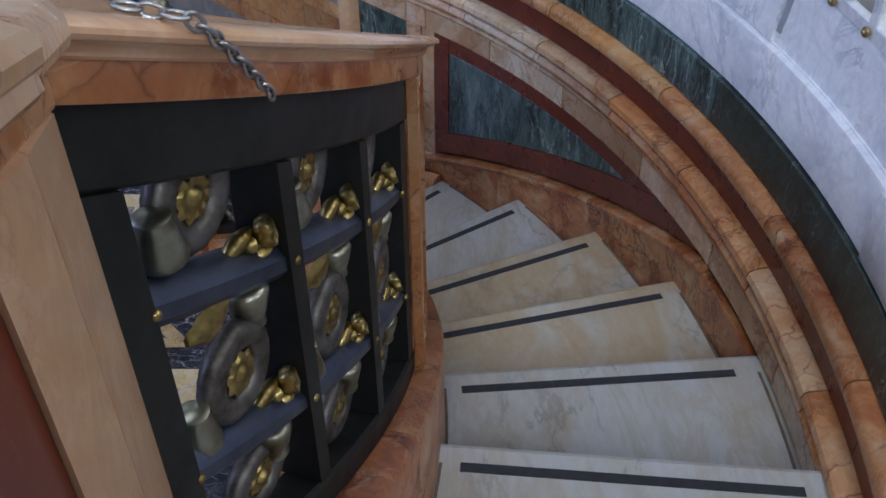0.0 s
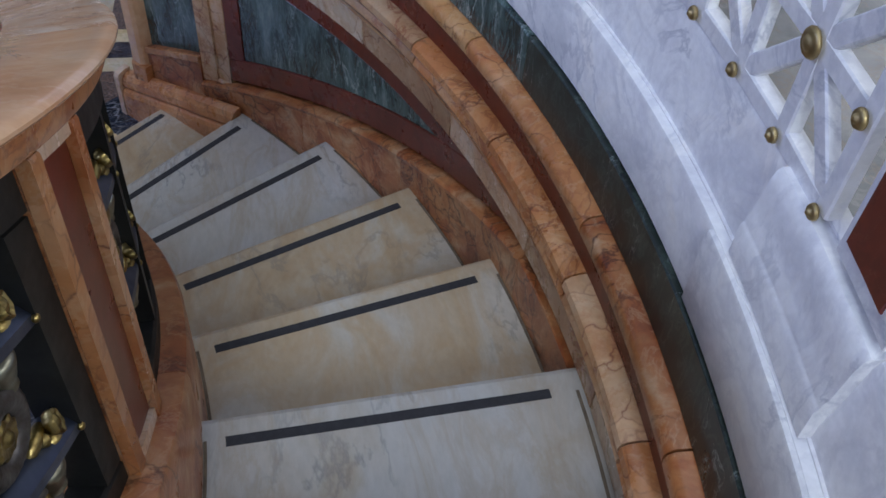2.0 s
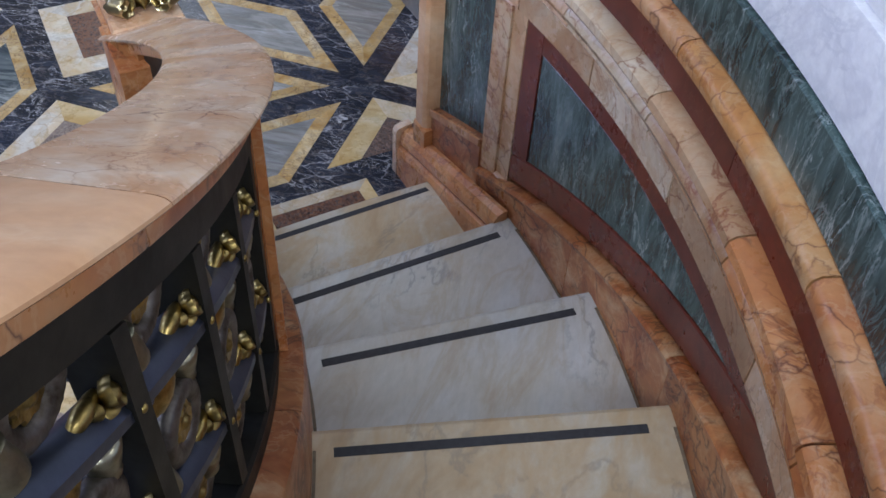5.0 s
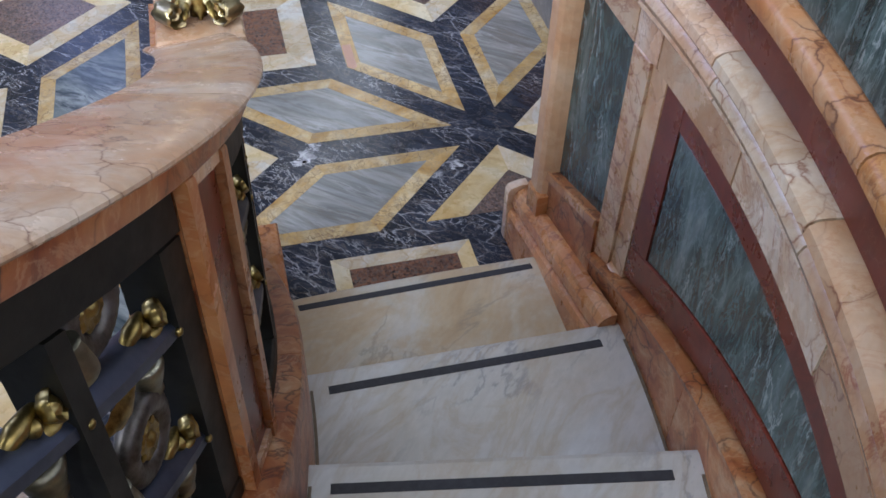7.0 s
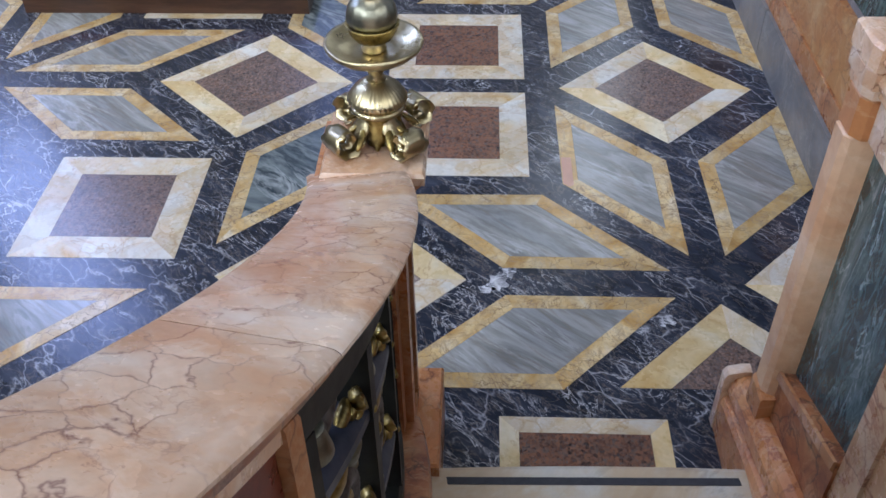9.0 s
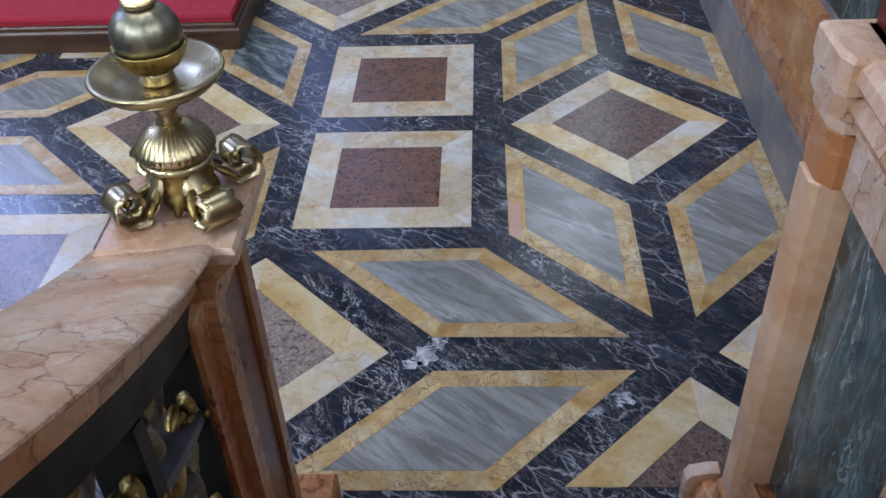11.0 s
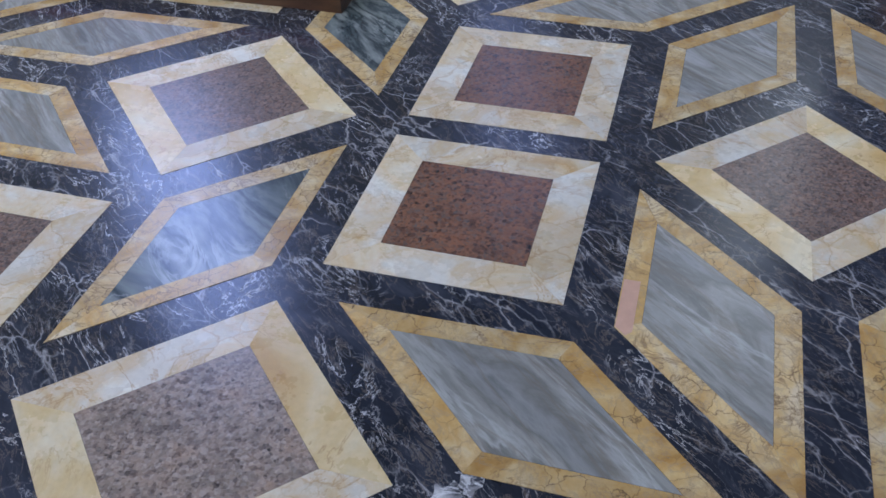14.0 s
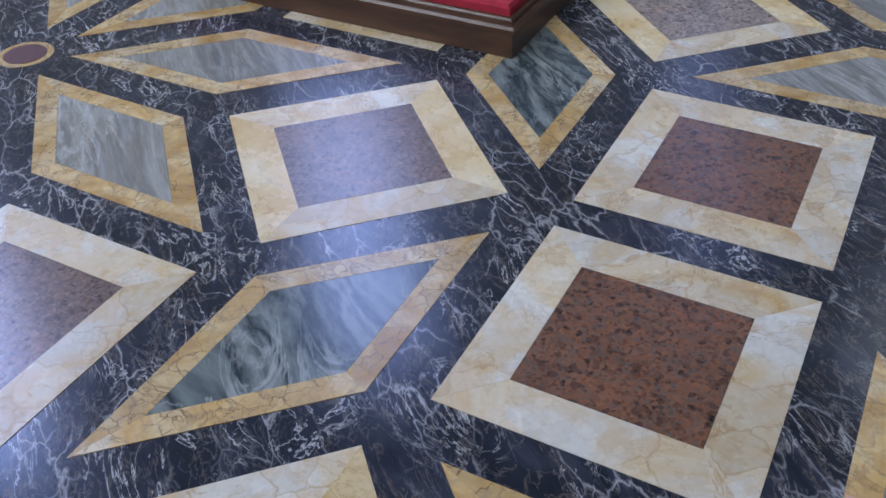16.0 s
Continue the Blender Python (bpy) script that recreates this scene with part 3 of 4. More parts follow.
for v0, v1, mat in ((V0 + 0.003, -2.56, cream), (-2.555, V1, pink)):
    bay("frieze_block", [(2.756, 1.002), (2.79, 1.002), (2.79, 1.085), (2.756, 1.085)], v0, v1, mat)
    bay("frieze_moulding", [(2.79, 1.087), (2.752, 1.087), (2.744, 1.098), (2.748, 1.108), (2.738, 1.115), (2.732, 1.130), (2.738, 1.145), (2.746, 1.150), (2.735, 1.158), (2.726, 1.172), (2.730, 1.188), (2.742, 1.196), (2.765, 1.199), (2.79, 1.199)], v0, v1, mat)
for z0, z1, out, mat in ((1.001, 1.086, 0.0, amber), (1.088, 1.112, 0.012, pink), (1.113, 1.150, 0.032, pink), (1.151, 1.199, 0.044, pink)):
    prism("impost", [tile(u, v)[:2] for u, v in ((1.915 - out * 0.7, -2.178 + out * 0.4), (1.915 - out * 0.7, -2.285 - out), (1.945 - out, -2.325 - out), (2.10, -2.33 - out), (2.10, -2.178 + out * 0.4))], z0, z1, mat, stair_wall, "", 0.007)
bay("red_band", [(2.774, 1.200), (2.80, 1.200), (2.80, 1.287), (2.774, 1.287)], V0, V1, rosso)
bay("yellow_moulding", [(2.80, 1.288), (2.760, 1.288), (2.752, 1.295), (2.750, 1.311), (2.754, 1.325), (2.766, 1.334), (2.80, 1.336)], V0, V1, yellow)
bay("green_band", [(2.790, 1.337), (2.82, 1.337), (2.82, 1.464), (2.790, 1.464)], V0, V1, green)

# white marble coping and balustrade above the wall
TIER = [(2.823, 1.633), (2.823, 1.662), (2.825, 1.668), (2.825, 1.676), (2.829, 1.690), (2.833, 1.716), (2.836, 1.745), (2.840, 1.775), (2.845, 1.790), (2.852, 1.794)]
COPING = [(2.885, 1.465), (2.806, 1.465), (2.802, 1.469), (2.800, 1.622), (2.803, 1.628), (2.818, 1.630), (2.818, 1.633)] + TIER + [(2.885, 1.794)]
coping = sweep("coping", COPING, 45.6, -46, white, None, None, step=1.5)
tagged(coping, "white marble coping with stepped mouldings", "coping", kind="structure")
sweep("coping_block", [(2.87, 1.634)] + [(r - 0.009, z + 0.002) for r, z in TIER] + [(2.87, 1.796)], 45.6, 10.0, white, coping, None, "white marble coping block set slightly proud", 1.5)
# narrow grey strip beside the end of the proud block
sweep("coping_joint", [(2.87, 1.636)] + [(r - 0.003, z) for r, z in TIER[1:]] + [(2.87, 1.793)], 9.98, 9.6, strip_grey, coping, None, "narrow grey strip at the end of the coping block")
upper_floor = block("floor_upper", 2.905, 6.0, -46, 34, -0.1, 1.62, greywall, step=2)
tagged(upper_floor, "grey marble floor of the upper level behind the balustrade", "floor", kind="structure")
bay("coping_return", COPING, V0, V1, white, None, "", coping)
sweep("coping_block", [(2.87, 1.632), (2.806, 1.632), (2.806, 1.688), (2.809, 1.692), (2.811, 1.698), (2.811, 1.704), (2.815, 1.712), (2.818, 1.740), (2.821, 1.770), (2.826, 1.788), (2.832, 1.7935), (2.87, 1.7935)], -3.0, -9.2, white, coping, None, "projecting white marble pedestal base")
sweep("coping_step", [(2.81, 1.467), (2.797, 1.467), (2.794, 1.471), (2.792, 1.620), (2.795, 1.626), (2.81, 1.628)], -2.0, -46, white, coping)
sweep("pedestal", [(2.95, 1.81), (2.836, 1.81), (2.836, 2.55), (2.95, 2.55)], -6.2, -9.2, white, coping, None, "white marble pedestal of the balustrade")
block("red_inlay", 2.831, 2.90, -6.5, -8.6, 1.835, 2.5, rosso, coping, "dark red marble inlay")
screen = empty("lattice_screen", polar(2.82, 20, 1.77), "white marble lattice balustrade with gilt bosses", "balustrade")
Z0, PITCH, STEP = 1.803, 0.147, 2.9


def bar(name, p, q, half, depth, mat, parent):
    """A flat bar between two places on the screen, half wide to each side, standing upright."""
    p, q = Vector(p), Vector(q)
    d = (q - p).normalized()
    out = Vector((p.x - CX, p.y - CY, 0)).normalized()
    side = d.cross(out).normalized()
    prof = [(-half, depth), (-half, 0.003), (-half + 0.003, 0), (half - 0.003, 0), (half, 0.003), (half, depth)]
    verts = [e + side * s + out * o for e in (p, q) for s, o in prof]
    faces = [(j, (j + 1) % 6, 6 + (j + 1) % 6, 6 + j) for j in range(6)] + [tuple(range(6)), tuple(range(6, 12))]
    return child(new(name, mesh_of(name, verts, faces, mat)), parent)


def boss(a, z, size, parent):
    bm = lathe([(size, 0), (size, 0.003), (size * 0.85, 0.007), (size * 0.6, 0.006), (size * 0.42, 0.010), (0.003, 0.012)], 14)
    out = Vector((math.cos(radians(a)), math.sin(radians(a)), 0))
    bm.transform(Matrix.Translation(polar(2.836, a, z)) @ (-out).to_track_quat("Z", "Y").to_matrix().to_4x4())
    part("boss", bm, dullgilt, parent, "worn gilt boss", True)


COLS = 12
for i in range(COLS):
    a = -4.85 + STEP * i
    for j in range(4):
        z = Z0 + PITCH * j
        here, star = polar(2.842, a, z), (i + j) % 2 == 0
        if j < 3:
            bar("lattice_bar", here, polar(2.842, a, z + PITCH), 0.016, 0.020, white, screen)
        if i < COLS - 1:
            bar("lattice_bar", polar(2.8426, a, z), polar(2.8426, a + STEP, z), 0.016, 0.020, white, screen)
            if j < 3:
                if (i + j) % 2:
                    bar("lattice_bar", polar(2.8432, a + STEP, z), polar(2.8432, a, z + PITCH), 0.016, 0.019, white, screen)
                else:
                    bar("lattice_bar", polar(2.8432, a, z), polar(2.8432, a + STEP, z + PITCH), 0.016, 0.019, white, screen)
        boss(a, z, 0.021 if (i + j) % 2 == 0 and j else 0.0135 if j else 0.0115, screen)
sweep("bottom_rail", [(2.88, 1.7945), (2.856, 1.7945), (2.852, 1.797), (2.852, 1.802), (2.856, 1.805), (2.88, 1.805)], -6.2, 30, white, screen)
sweep("top_rail", [(2.93, 2.255), (2.82, 2.255), (2.81, 2.265), (2.81, 2.30), (2.82, 2.31), (2.93, 2.31)], -6.2, 30, white, screen)

# straight wall of the lower floor
def upright(name, u0, u1, v0, v1, z0, z1, mat, parent, label="", ease=0.004):
    return prism(name, [tile(u, v)[:2] for u, v in ((u0, v0), (u1, v0), (u1, v1), (u0, v1))], z0, z1, mat, parent, label, ease)


# upper part is unseen, raised to 3.6 to shade the floor from the east lamps
low_wall = upright("wall_lower", 2.90, 3.9, -2.15, 7.5, -0.1, 3.6, greywall, None)
tagged(low_wall, "straight wall of the lower floor with marble dado", "wall", kind="structure")
vs = [-2.1, -0.35, 1.6, 3.6, 5.6, 7.5]
for v0, v1 in zip(vs, vs[1:]):
    upright("plinth", 2.83, 2.90, v0 + 0.004, v1 - 0.004, -0.02, 0.20, greywall, low_wall, "grey marble plinth")
    upright("dado_base", 2.855, 2.90, v0 + 0.004, v1 - 0.004, 0.202, 0.30, amber, low_wall)
    upright("dado_panel", 2.87, 2.90, v0 + 0.004, v1 - 0.004, 0.302, 0.50, yellow, low_wall)
    upright("dado_roll", 2.855, 2.90, v0 + 0.004, v1 - 0.004, 0.502, 0.56, yellow, low_wall)
    upright("green_panel", 2.875, 2.90, v0 + 0.1, v1 - 0.1, 0.60, 1.25, green, low_wall)

# ---- parapet ----
parapet = empty("parapet", polar(1.95, 14, 0), "curved sloping marble parapet with bronze grilles", "parapet")
TOP = 0.833


def lean(a):
    """The line of the rail and its grilles over the steps."""
    return nose(a) - 0.0002 * a


for a0, a1 in ((54.2, 38.0), (37.95, 19), (18.95, 2), (1.95, -14), (-14.05, -30), (-30.05, -46)):
    sweep("curb", [(1.84, -0.40), (1.992, -0.40), (1.992, 0.188), (1.987, 0.202), (1.972, 0.208), (1.84, 0.208)], a0, a1, orange, parapet, nose, "orange marble curb beside the steps")
RAIL = [(1.845, TOP + 0.051), (1.822, TOP + 0.051), (1.814, TOP + 0.054), (1.812, TOP + 0.061), (1.820, TOP + 0.066), (1.962, TOP + 0.066), (1.974, TOP + 0.0652), (1.982, TOP + 0.063), (1.9865, TOP + 0.059),
        (1.987, TOP + 0.055), (1.984, TOP + 0.051)]
CAVETTO = [(1.850, TOP + 0.033), (1.961, TOP + 0.033), (1.964, TOP + 0.036), (1.9645, TOP + 0.041), (1.966, TOP + 0.044), (1.971, TOP + 0.047), (1.979, TOP + 0.0495), (1.979, TOP + 0.0508), (1.830, TOP + 0.0508), (1.838, TOP + 0.042)]
FRIEZE = [(1.86, TOP), (1.956, TOP), (1.958, TOP + 0.004), (1.958, TOP + 0.0328), (1.86, TOP + 0.0328)]
for i, (a0, a1) in enumerate(((56.2, 31.5), (31.45, 8.0), (7.95, -15.0), (-15.05, -28.58))):
    sweep("handrail", RAIL, a0, a1, peach if i > 1 else pink, parapet, lean, "polished pink marble handrail slab")
    sweep("cavetto", CAVETTO, a0, a1, (amber, peach)[i % 2], parapet, lean)
    sweep("frieze", FRIEZE, a0, a1 if i < 3 else -28.7, (amber, orange)[i % 2], parapet, lean)


def pier(a0, a1):
    """A marble pier with two pilaster strips and a red inlay, following the slope."""
    w = a0 - a1
    lo, hi = 0.209, TOP - 0.002
    sweep("pier_core", [(1.87, lo), (1.940, lo), (1.940, hi), (1.87, hi)], a0, a1, orange, parapet, lean)
    for b0, b1 in ((a0, a0 - 0.17 * w), (a1 + 0.17 * w, a1)):
        sweep("pier_strip", [(1.941, lo), (1.956, lo), (1.958, lo + 0.004), (1.958, hi - 0.004), (1.956, hi), (1.941, hi)], b0, b1, amber, parapet, lean)
    sweep("red_inlay", [(1.941, lo + 0.03), (1.946, lo + 0.03), (1.946, hi - 0.02), (1.941, hi - 0.02)], a0 - 0.19 * w, a1 + 0.19 * w, rosso, parapet, lean, "dark red marble inlay")
    for z0, z1 in ((lo, lo + 0.028), (hi - 0.018, hi)):
        sweep("pier_sill", [(1.941, z0), (1.954, z0), (1.954, z1), (1.941, z1)], a0 - 0.175 * w, a1 + 0.175 * w, pink, parapet, lean)


PIERS = [(30.4, 25.3), (-1.1, -6.3)]
for a0, a1 in PIERS:
    pier(a0, a1)
# top end of the parapet, flaring outwards under stepped cap slabs
def flare(a):
    return 0.034 * max(0.0, -28.6 - a)


def flared(name, profile, a0, a1, mat, label=""):
    """A closed profile of (radius, height) that swings outwards past the head of the rail."""
    n, k, verts = 1, len(profile), []
    for i in range(n + 1):
        a = a0 + (a1 - a0) * i / n
        verts += [polar(r + (flare(a) if r > 1.85 else 0), a, z + lean(a)) for r, z in profile]
    faces = [(i * k + q, i * k + (q + 1) % k, (i + 1) * k + (q + 1) % k, (i + 1) * k + q) for i in range(n) for q in range(k)]
    faces += [tuple(range(k)), tuple(n * k + q for q in range(k))]
    return child(new(name, mesh_of(name, verts, faces, mat)), parapet, label)


flared("frieze", [(r, z - 0.0005) for r, z in FRIEZE], -28.72, -35, amber)
for a0, a1 in ((-28.95, -31.1), (-31.12, -33.2)):
    flared("head_pier", [(1.80, 0.209), (1.956, 0.209), (1.956, TOP - 0.002), (1.80, TOP - 0.002)], a0, a1, peach, "pink marble pier at the head of the stair")
flared("head_panel", [(1.80, 0.209), (1.950, 0.209), (1.950, TOP - 0.002), (1.80, TOP - 0.002)], -33.22, -35, rosso, "dark red marble inlay")
flared("head_cap", [(1.80, TOP + 0.034), (1.968, TOP + 0.034), (1.972, TOP + 0.041), (1.984, TOP + 0.047), (1.988, TOP + 0.055), (1.986, TOP + 0.066), (1.976, TOP + 0.073), (1.80, TOP + 0.073)], -28.6, -31.5, pink, "moulded pink marble cap slab")
flared("head_cap", [(1.80, TOP + 0.034), (1.972, TOP + 0.034), (1.984, TOP + 0.040), (1.992, TOP + 0.048), (1.990, TOP + 0.056), (1.997, TOP + 0.062), (1.999, TOP + 0.070), (1.992, TOP + 0.076), (1.80, TOP + 0.076)], -31.53, -35, cream, "pale cream marble cap slab")
# chain on the rail
chain = empty("barrier_chain", polar(1.97, -25.8, lean(-25.8) + TOP + 0.066), "short tarnished steel barrier chain hung over the rail", "chain")
LINK = [(0.0095 * math.cos(2 * math.pi * k / 16), 0.0050 * math.sin(2 * math.pi * k / 16), 0) for k in range(17)]
trail = [Vector(polar(1.945 + 0.043 * q, -26.3 + 0.5 * q, lean(-26.3 + 0.5 * q) + TOP + 0.071)) for q in (0, 0.33, 0.67, 1.0)]
trail += [Vector(polar(1.991 - 0.014 * q * q, -25.8 + 3.0 * q, lean(-25.8 + 3.0 * q) + TOP + 0.071 - 0.066 * q)) for q in [i / 11 for i in range(1, 12)]]
for i, (p, q) in enumerate(zip(trail, trail[1:])):
    bm = tube(LINK, [0.0018] * 17, 6)
    bm.transform(Matrix.Translation((p + q) / 2) @ (q - p).to_track_quat("X", "Z").to_matrix().to_4x4() @ Matrix.Rotation(radians(90 * (i % 2)), 4, "X"))
    part("link", bm, chrome, chain, "", True)
# foot pier, square to the lower floor, with a dark panel on its face
sweep("foot_strip", [(1.87, 0.209), (1.952, 0.209), (1.955, 0.213), (1.955, TOP - 0.002), (1.87, TOP - 0.002)], 55.6, 53.45, amber, parapet, lean)
upright("foot_pier", 0.13, 0.395, -2.60, -2.175, 0.0, 0.903, orange, parapet, "orange marble foot pier")
upright("foot_pilaster", 0.36, 0.428, -2.51, -2.435, 0.20, 0.903, amber, parapet)
upright("foot_pilaster", 0.36, 0.423, -2.225, -2.165, 0.20, 0.903, amber, parapet)
upright("foot_panel", 0.36, 0.408, -2.43, -2.23, 0.24, 0.865, rosso, parapet, "dark red marble panel")
for z0, z1 in ((0.20, 0.238), (0.867, 0.903)):
    upright("foot_rail", 0.36, 0.420, -2.432, -2.228, z0, z1, amber, parapet)
upright("curb_end", 0.05, 0.53, -2.58, -2.02, -0.02, 0.205, amber, parapet, "orange marble curb end", 0.008)
upright("cap_slab", 0.155, 0.503, -2.50, -2.112, 0.962, 0.985, pink, parapet, "pink marble end slab under the lamp", 0.007)
bed = [(0.19, -2.49, 0.904), (0.425, -2.49, 0.904), (0.425, -2.165, 0.904), (0.19, -2.165, 0.904), (0.16, -2.495, 0.932), (0.44, -2.495, 0.932), (0.44, -2.15, 0.932), (0.16, -2.15, 0.932),
       (0.13, -2.499, 0.9615), (0.490, -2.499, 0.9615), (0.490, -2.118, 0.9615), (0.13, -2.118, 0.9615)]
child(new("cap_bed", mesh_of("cap_bed", [tile(*p) for p in bed], [(4 * k + q, 4 * k + (q + 1) % 4, 4 * k + 4 + (q + 1) % 4, 4 * k + 4 + q) for k in (0, 1) for q in range(4)] + [(0, 1, 2, 3), (8, 9, 10, 11)], amber)), parapet)


# bronze grilles
def spot(r, a, h):
    return Vector(polar(r, a, lean(a) + h))


def facing(r, a, h):
    """A frame on the grille: z outwards to the steps, x along the rail."""
    out = Vector((math.cos(radians(a)), math.sin(radians(a)), 0))
    along = Vector((-out.y, out.x, 0))
    up = out.cross(along)
    m = Matrix((along, up, out)).transposed().to_4x4()
    return Matrix.Translation(spot(r, a, h)) @ m


def rosette(r=0.027, petals=8):
    """A flower with lobed petals and a button, as one skin."""
    bm, n, rings = bmesh.new(), petals * 6, []
    for f, z, lobe in ((0.35, -0.006, 0.0), (1.0, -0.002, 0.08), (1.05, 0.002, 0.09), (0.85, 0.005, 0.06), (0.5, 0.003, 0.03), (0.38, 0.004, 0.0), (0.30, 0.008, 0.0), (0.05, 0.010, 0.0)):
        rings.append([bm.verts.new((r * f * (1 - lobe + lobe * math.cos(petals * 2 * math.pi * k / n)) * math.cos(2 * math.pi * k / n), r * f * (1 - lobe + lobe * math.cos(petals * 2 * math.pi * k / n)) * math.sin(2 * math.pi * k / n), z)) for k in range(n)])
    for a, b in zip(rings, rings[1:]):
        for k in range(n):
            bm.faces.new((a[k], a[(k + 1) % n], b[(k + 1) % n], b[k]))
    bm.faces.new(rings[0])
    bm.faces.new(rings[-1])
    return bm


def crest():
    """A gilt crest on a bar: a moulded foot, a lobed cup turned to the steps, and a knob to each side."""
    bm = lathe([(0.017, -0.004), (0.021, 0.0), (0.019, 0.005), (0.011, 0.009), (0.010, 0.014), (0.013, 0.018), (0.004, 0.022)], 20)
    bm.transform(Matrix.Rotation(radians(-90), 4, "X"))
    cup = lathe([(0.006, -0.012), (0.017, -0.006), (0.021, 0.004), (0.020, 0.012), (0.013, 0.008), (0.008, 0.012), (0.002, 0.014)], 30)
    for v in cup.verts:
        f = 1 + 0.09 * math.cos(6 * math.atan2(v.co.y, v.co.x))
        v.co.x, v.co.y = v.co.x * f, v.co.y * f
    cup.transform(Matrix.Translation((0.006, 0.026, 0.010)) @ Matrix.Rotation(radians(25), 4, "Y") @ Matrix.Rotation(radians(-18), 4, "X"))
    knob = lathe([(0.004, 0.0), (0.010, 0.004), (0.013, 0.011), (0.009, 0.018), (0.002, 0.021)], 16)
    knob.transform(Matrix.Translation((-0.012, 0.018, 0.004)) @ Matrix.Rotation(radians(62), 4, "Z") @ Matrix.Rotation(radians(-90), 4, "X"))
    tip = lathe([(0.003, 0.0), (0.007, 0.003), (0.009, 0.008), (0.006, 0.014), (0.001, 0.019)], 14)
    tip.transform(Matrix.Translation((0.020, 0.012, 0.004)) @ Matrix.Rotation(radians(-55), 4, "Z") @ Matrix.Rotation(radians(-90), 4, "X"))
    spare = bpy.data.meshes.new("spare")
    for other in (cup, knob, tip):
        other.to_mesh(spare)
        other.free()
        bm.from_mesh(spare)
    bpy.data.meshes.remove(spare)
    return bm


def wreath():
    """A fat ring of gathered folds, flattened towards the steps."""
    bm, n, k, rings = bmesh.new(), 64, 10, []
    for i in range(n):
        w = 2 * math.pi * i / n
        fat = 0.0170 * (1 + 0.03 * math.cos(26 * w))
        rings.append([bm.verts.new(((0.042 + fat * math.cos(q)) * math.cos(w), (0.042 + fat * math.cos(q)) * math.sin(w), 0.85 * fat * math.sin(q))) for q in [2 * math.pi * j / k for j in range(k)]])
    for i in range(n):
        a, b = rings[i], rings[(i + 1) % n]
        for j in range(k):
            bm.faces.new((a[j], a[(j + 1) % k], b[(j + 1) % k], b[j]))
    return bm


def leaf():
    """A broad gilt leaf with a raised rib and a notched rim."""
    bm, rows = bmesh.new(), []
    for i in range(11):
        t = i / 10
        w = 0.021 * math.sin(math.pi * (0.08 + 0.9 * t)) * (1 + 0.12 * math.sin(i * 2.4))
        rows.append([bm.verts.new((s * w, 0.062 * t, 0.006 * (1 - s * s) + 0.010 * math.sin(t * 2.6) - (0.004 if back else 0))) for back, s in ((0, -1), (0, -0.5), (0, 0), (0, 0.5), (0, 1), (1, 0.6), (1, -0.6))])
    for a, b in zip(rows, rows[1:]):
        for k in range(7):
            bm.faces.new((a[k], a[(k + 1) % 7], b[(k + 1) % 7], b[k]))
    bm.faces.new(rows[0])
    bm.faces.new(rows[-1])
    return bm


def fixed(name, mesh, m, mat, parent, label=""):
    ob = new(name, mesh)
    ob.matrix_world = m
    ob.parent = parent
    ob.matrix_parent_inverse = parent.matrix_world.inverted()
    ob.matrix_basis = m
    if label:
        tagged(ob, label)
    return ob


def shared(name, bm, mat):
    bmesh.ops.recalc_face_normals(bm, faces=bm.faces)
    me = bpy.data.meshes.new(name)
    bm.to_mesh(me)
    bm.free()
    me.materials.append(mat)
    for p in me.polygons:
        p.use_smooth = True
    me.set_sharp_from_angle(angle=radians(50))
    return me


ARM = shared("arm", tube([(-0.058, -0.004, 0.0), (-0.048, 0.006, 0.004), (-0.034, 0.010, 0.006), (-0.020, 0.008, 0.006), (-0.006, 0.004, 0.004), (0.004, 0.002, 0.002)], [0.006, 0.011, 0.0135, 0.012, 0.010, 0.006], 10), gilt)
LEAF, CREST = shared("leaf", leaf(), gilt), shared("crest", crest(), gilt)
ROSETTE = shared("rosette", rosette(0.026, 9), gilt)
KNOB = shared("knob", lathe([(0.003, -0.006), (0.003, 0), (0.005, 0.002), (0.006, 0.005), (0.0045, 0.008), (0.001, 0.0095)], 10), gilt)
WREATH = shared("wreath", wreath(), pewter)
CUP = shared("cup", lathe([(0.013, -0.032), (0.017, -0.029), (0.015, -0.024), (0.019, -0.012), (0.023, 0.006), (0.0245, 0.014), (0.022, 0.018), (0.018, 0.022)], 20), tarnish)


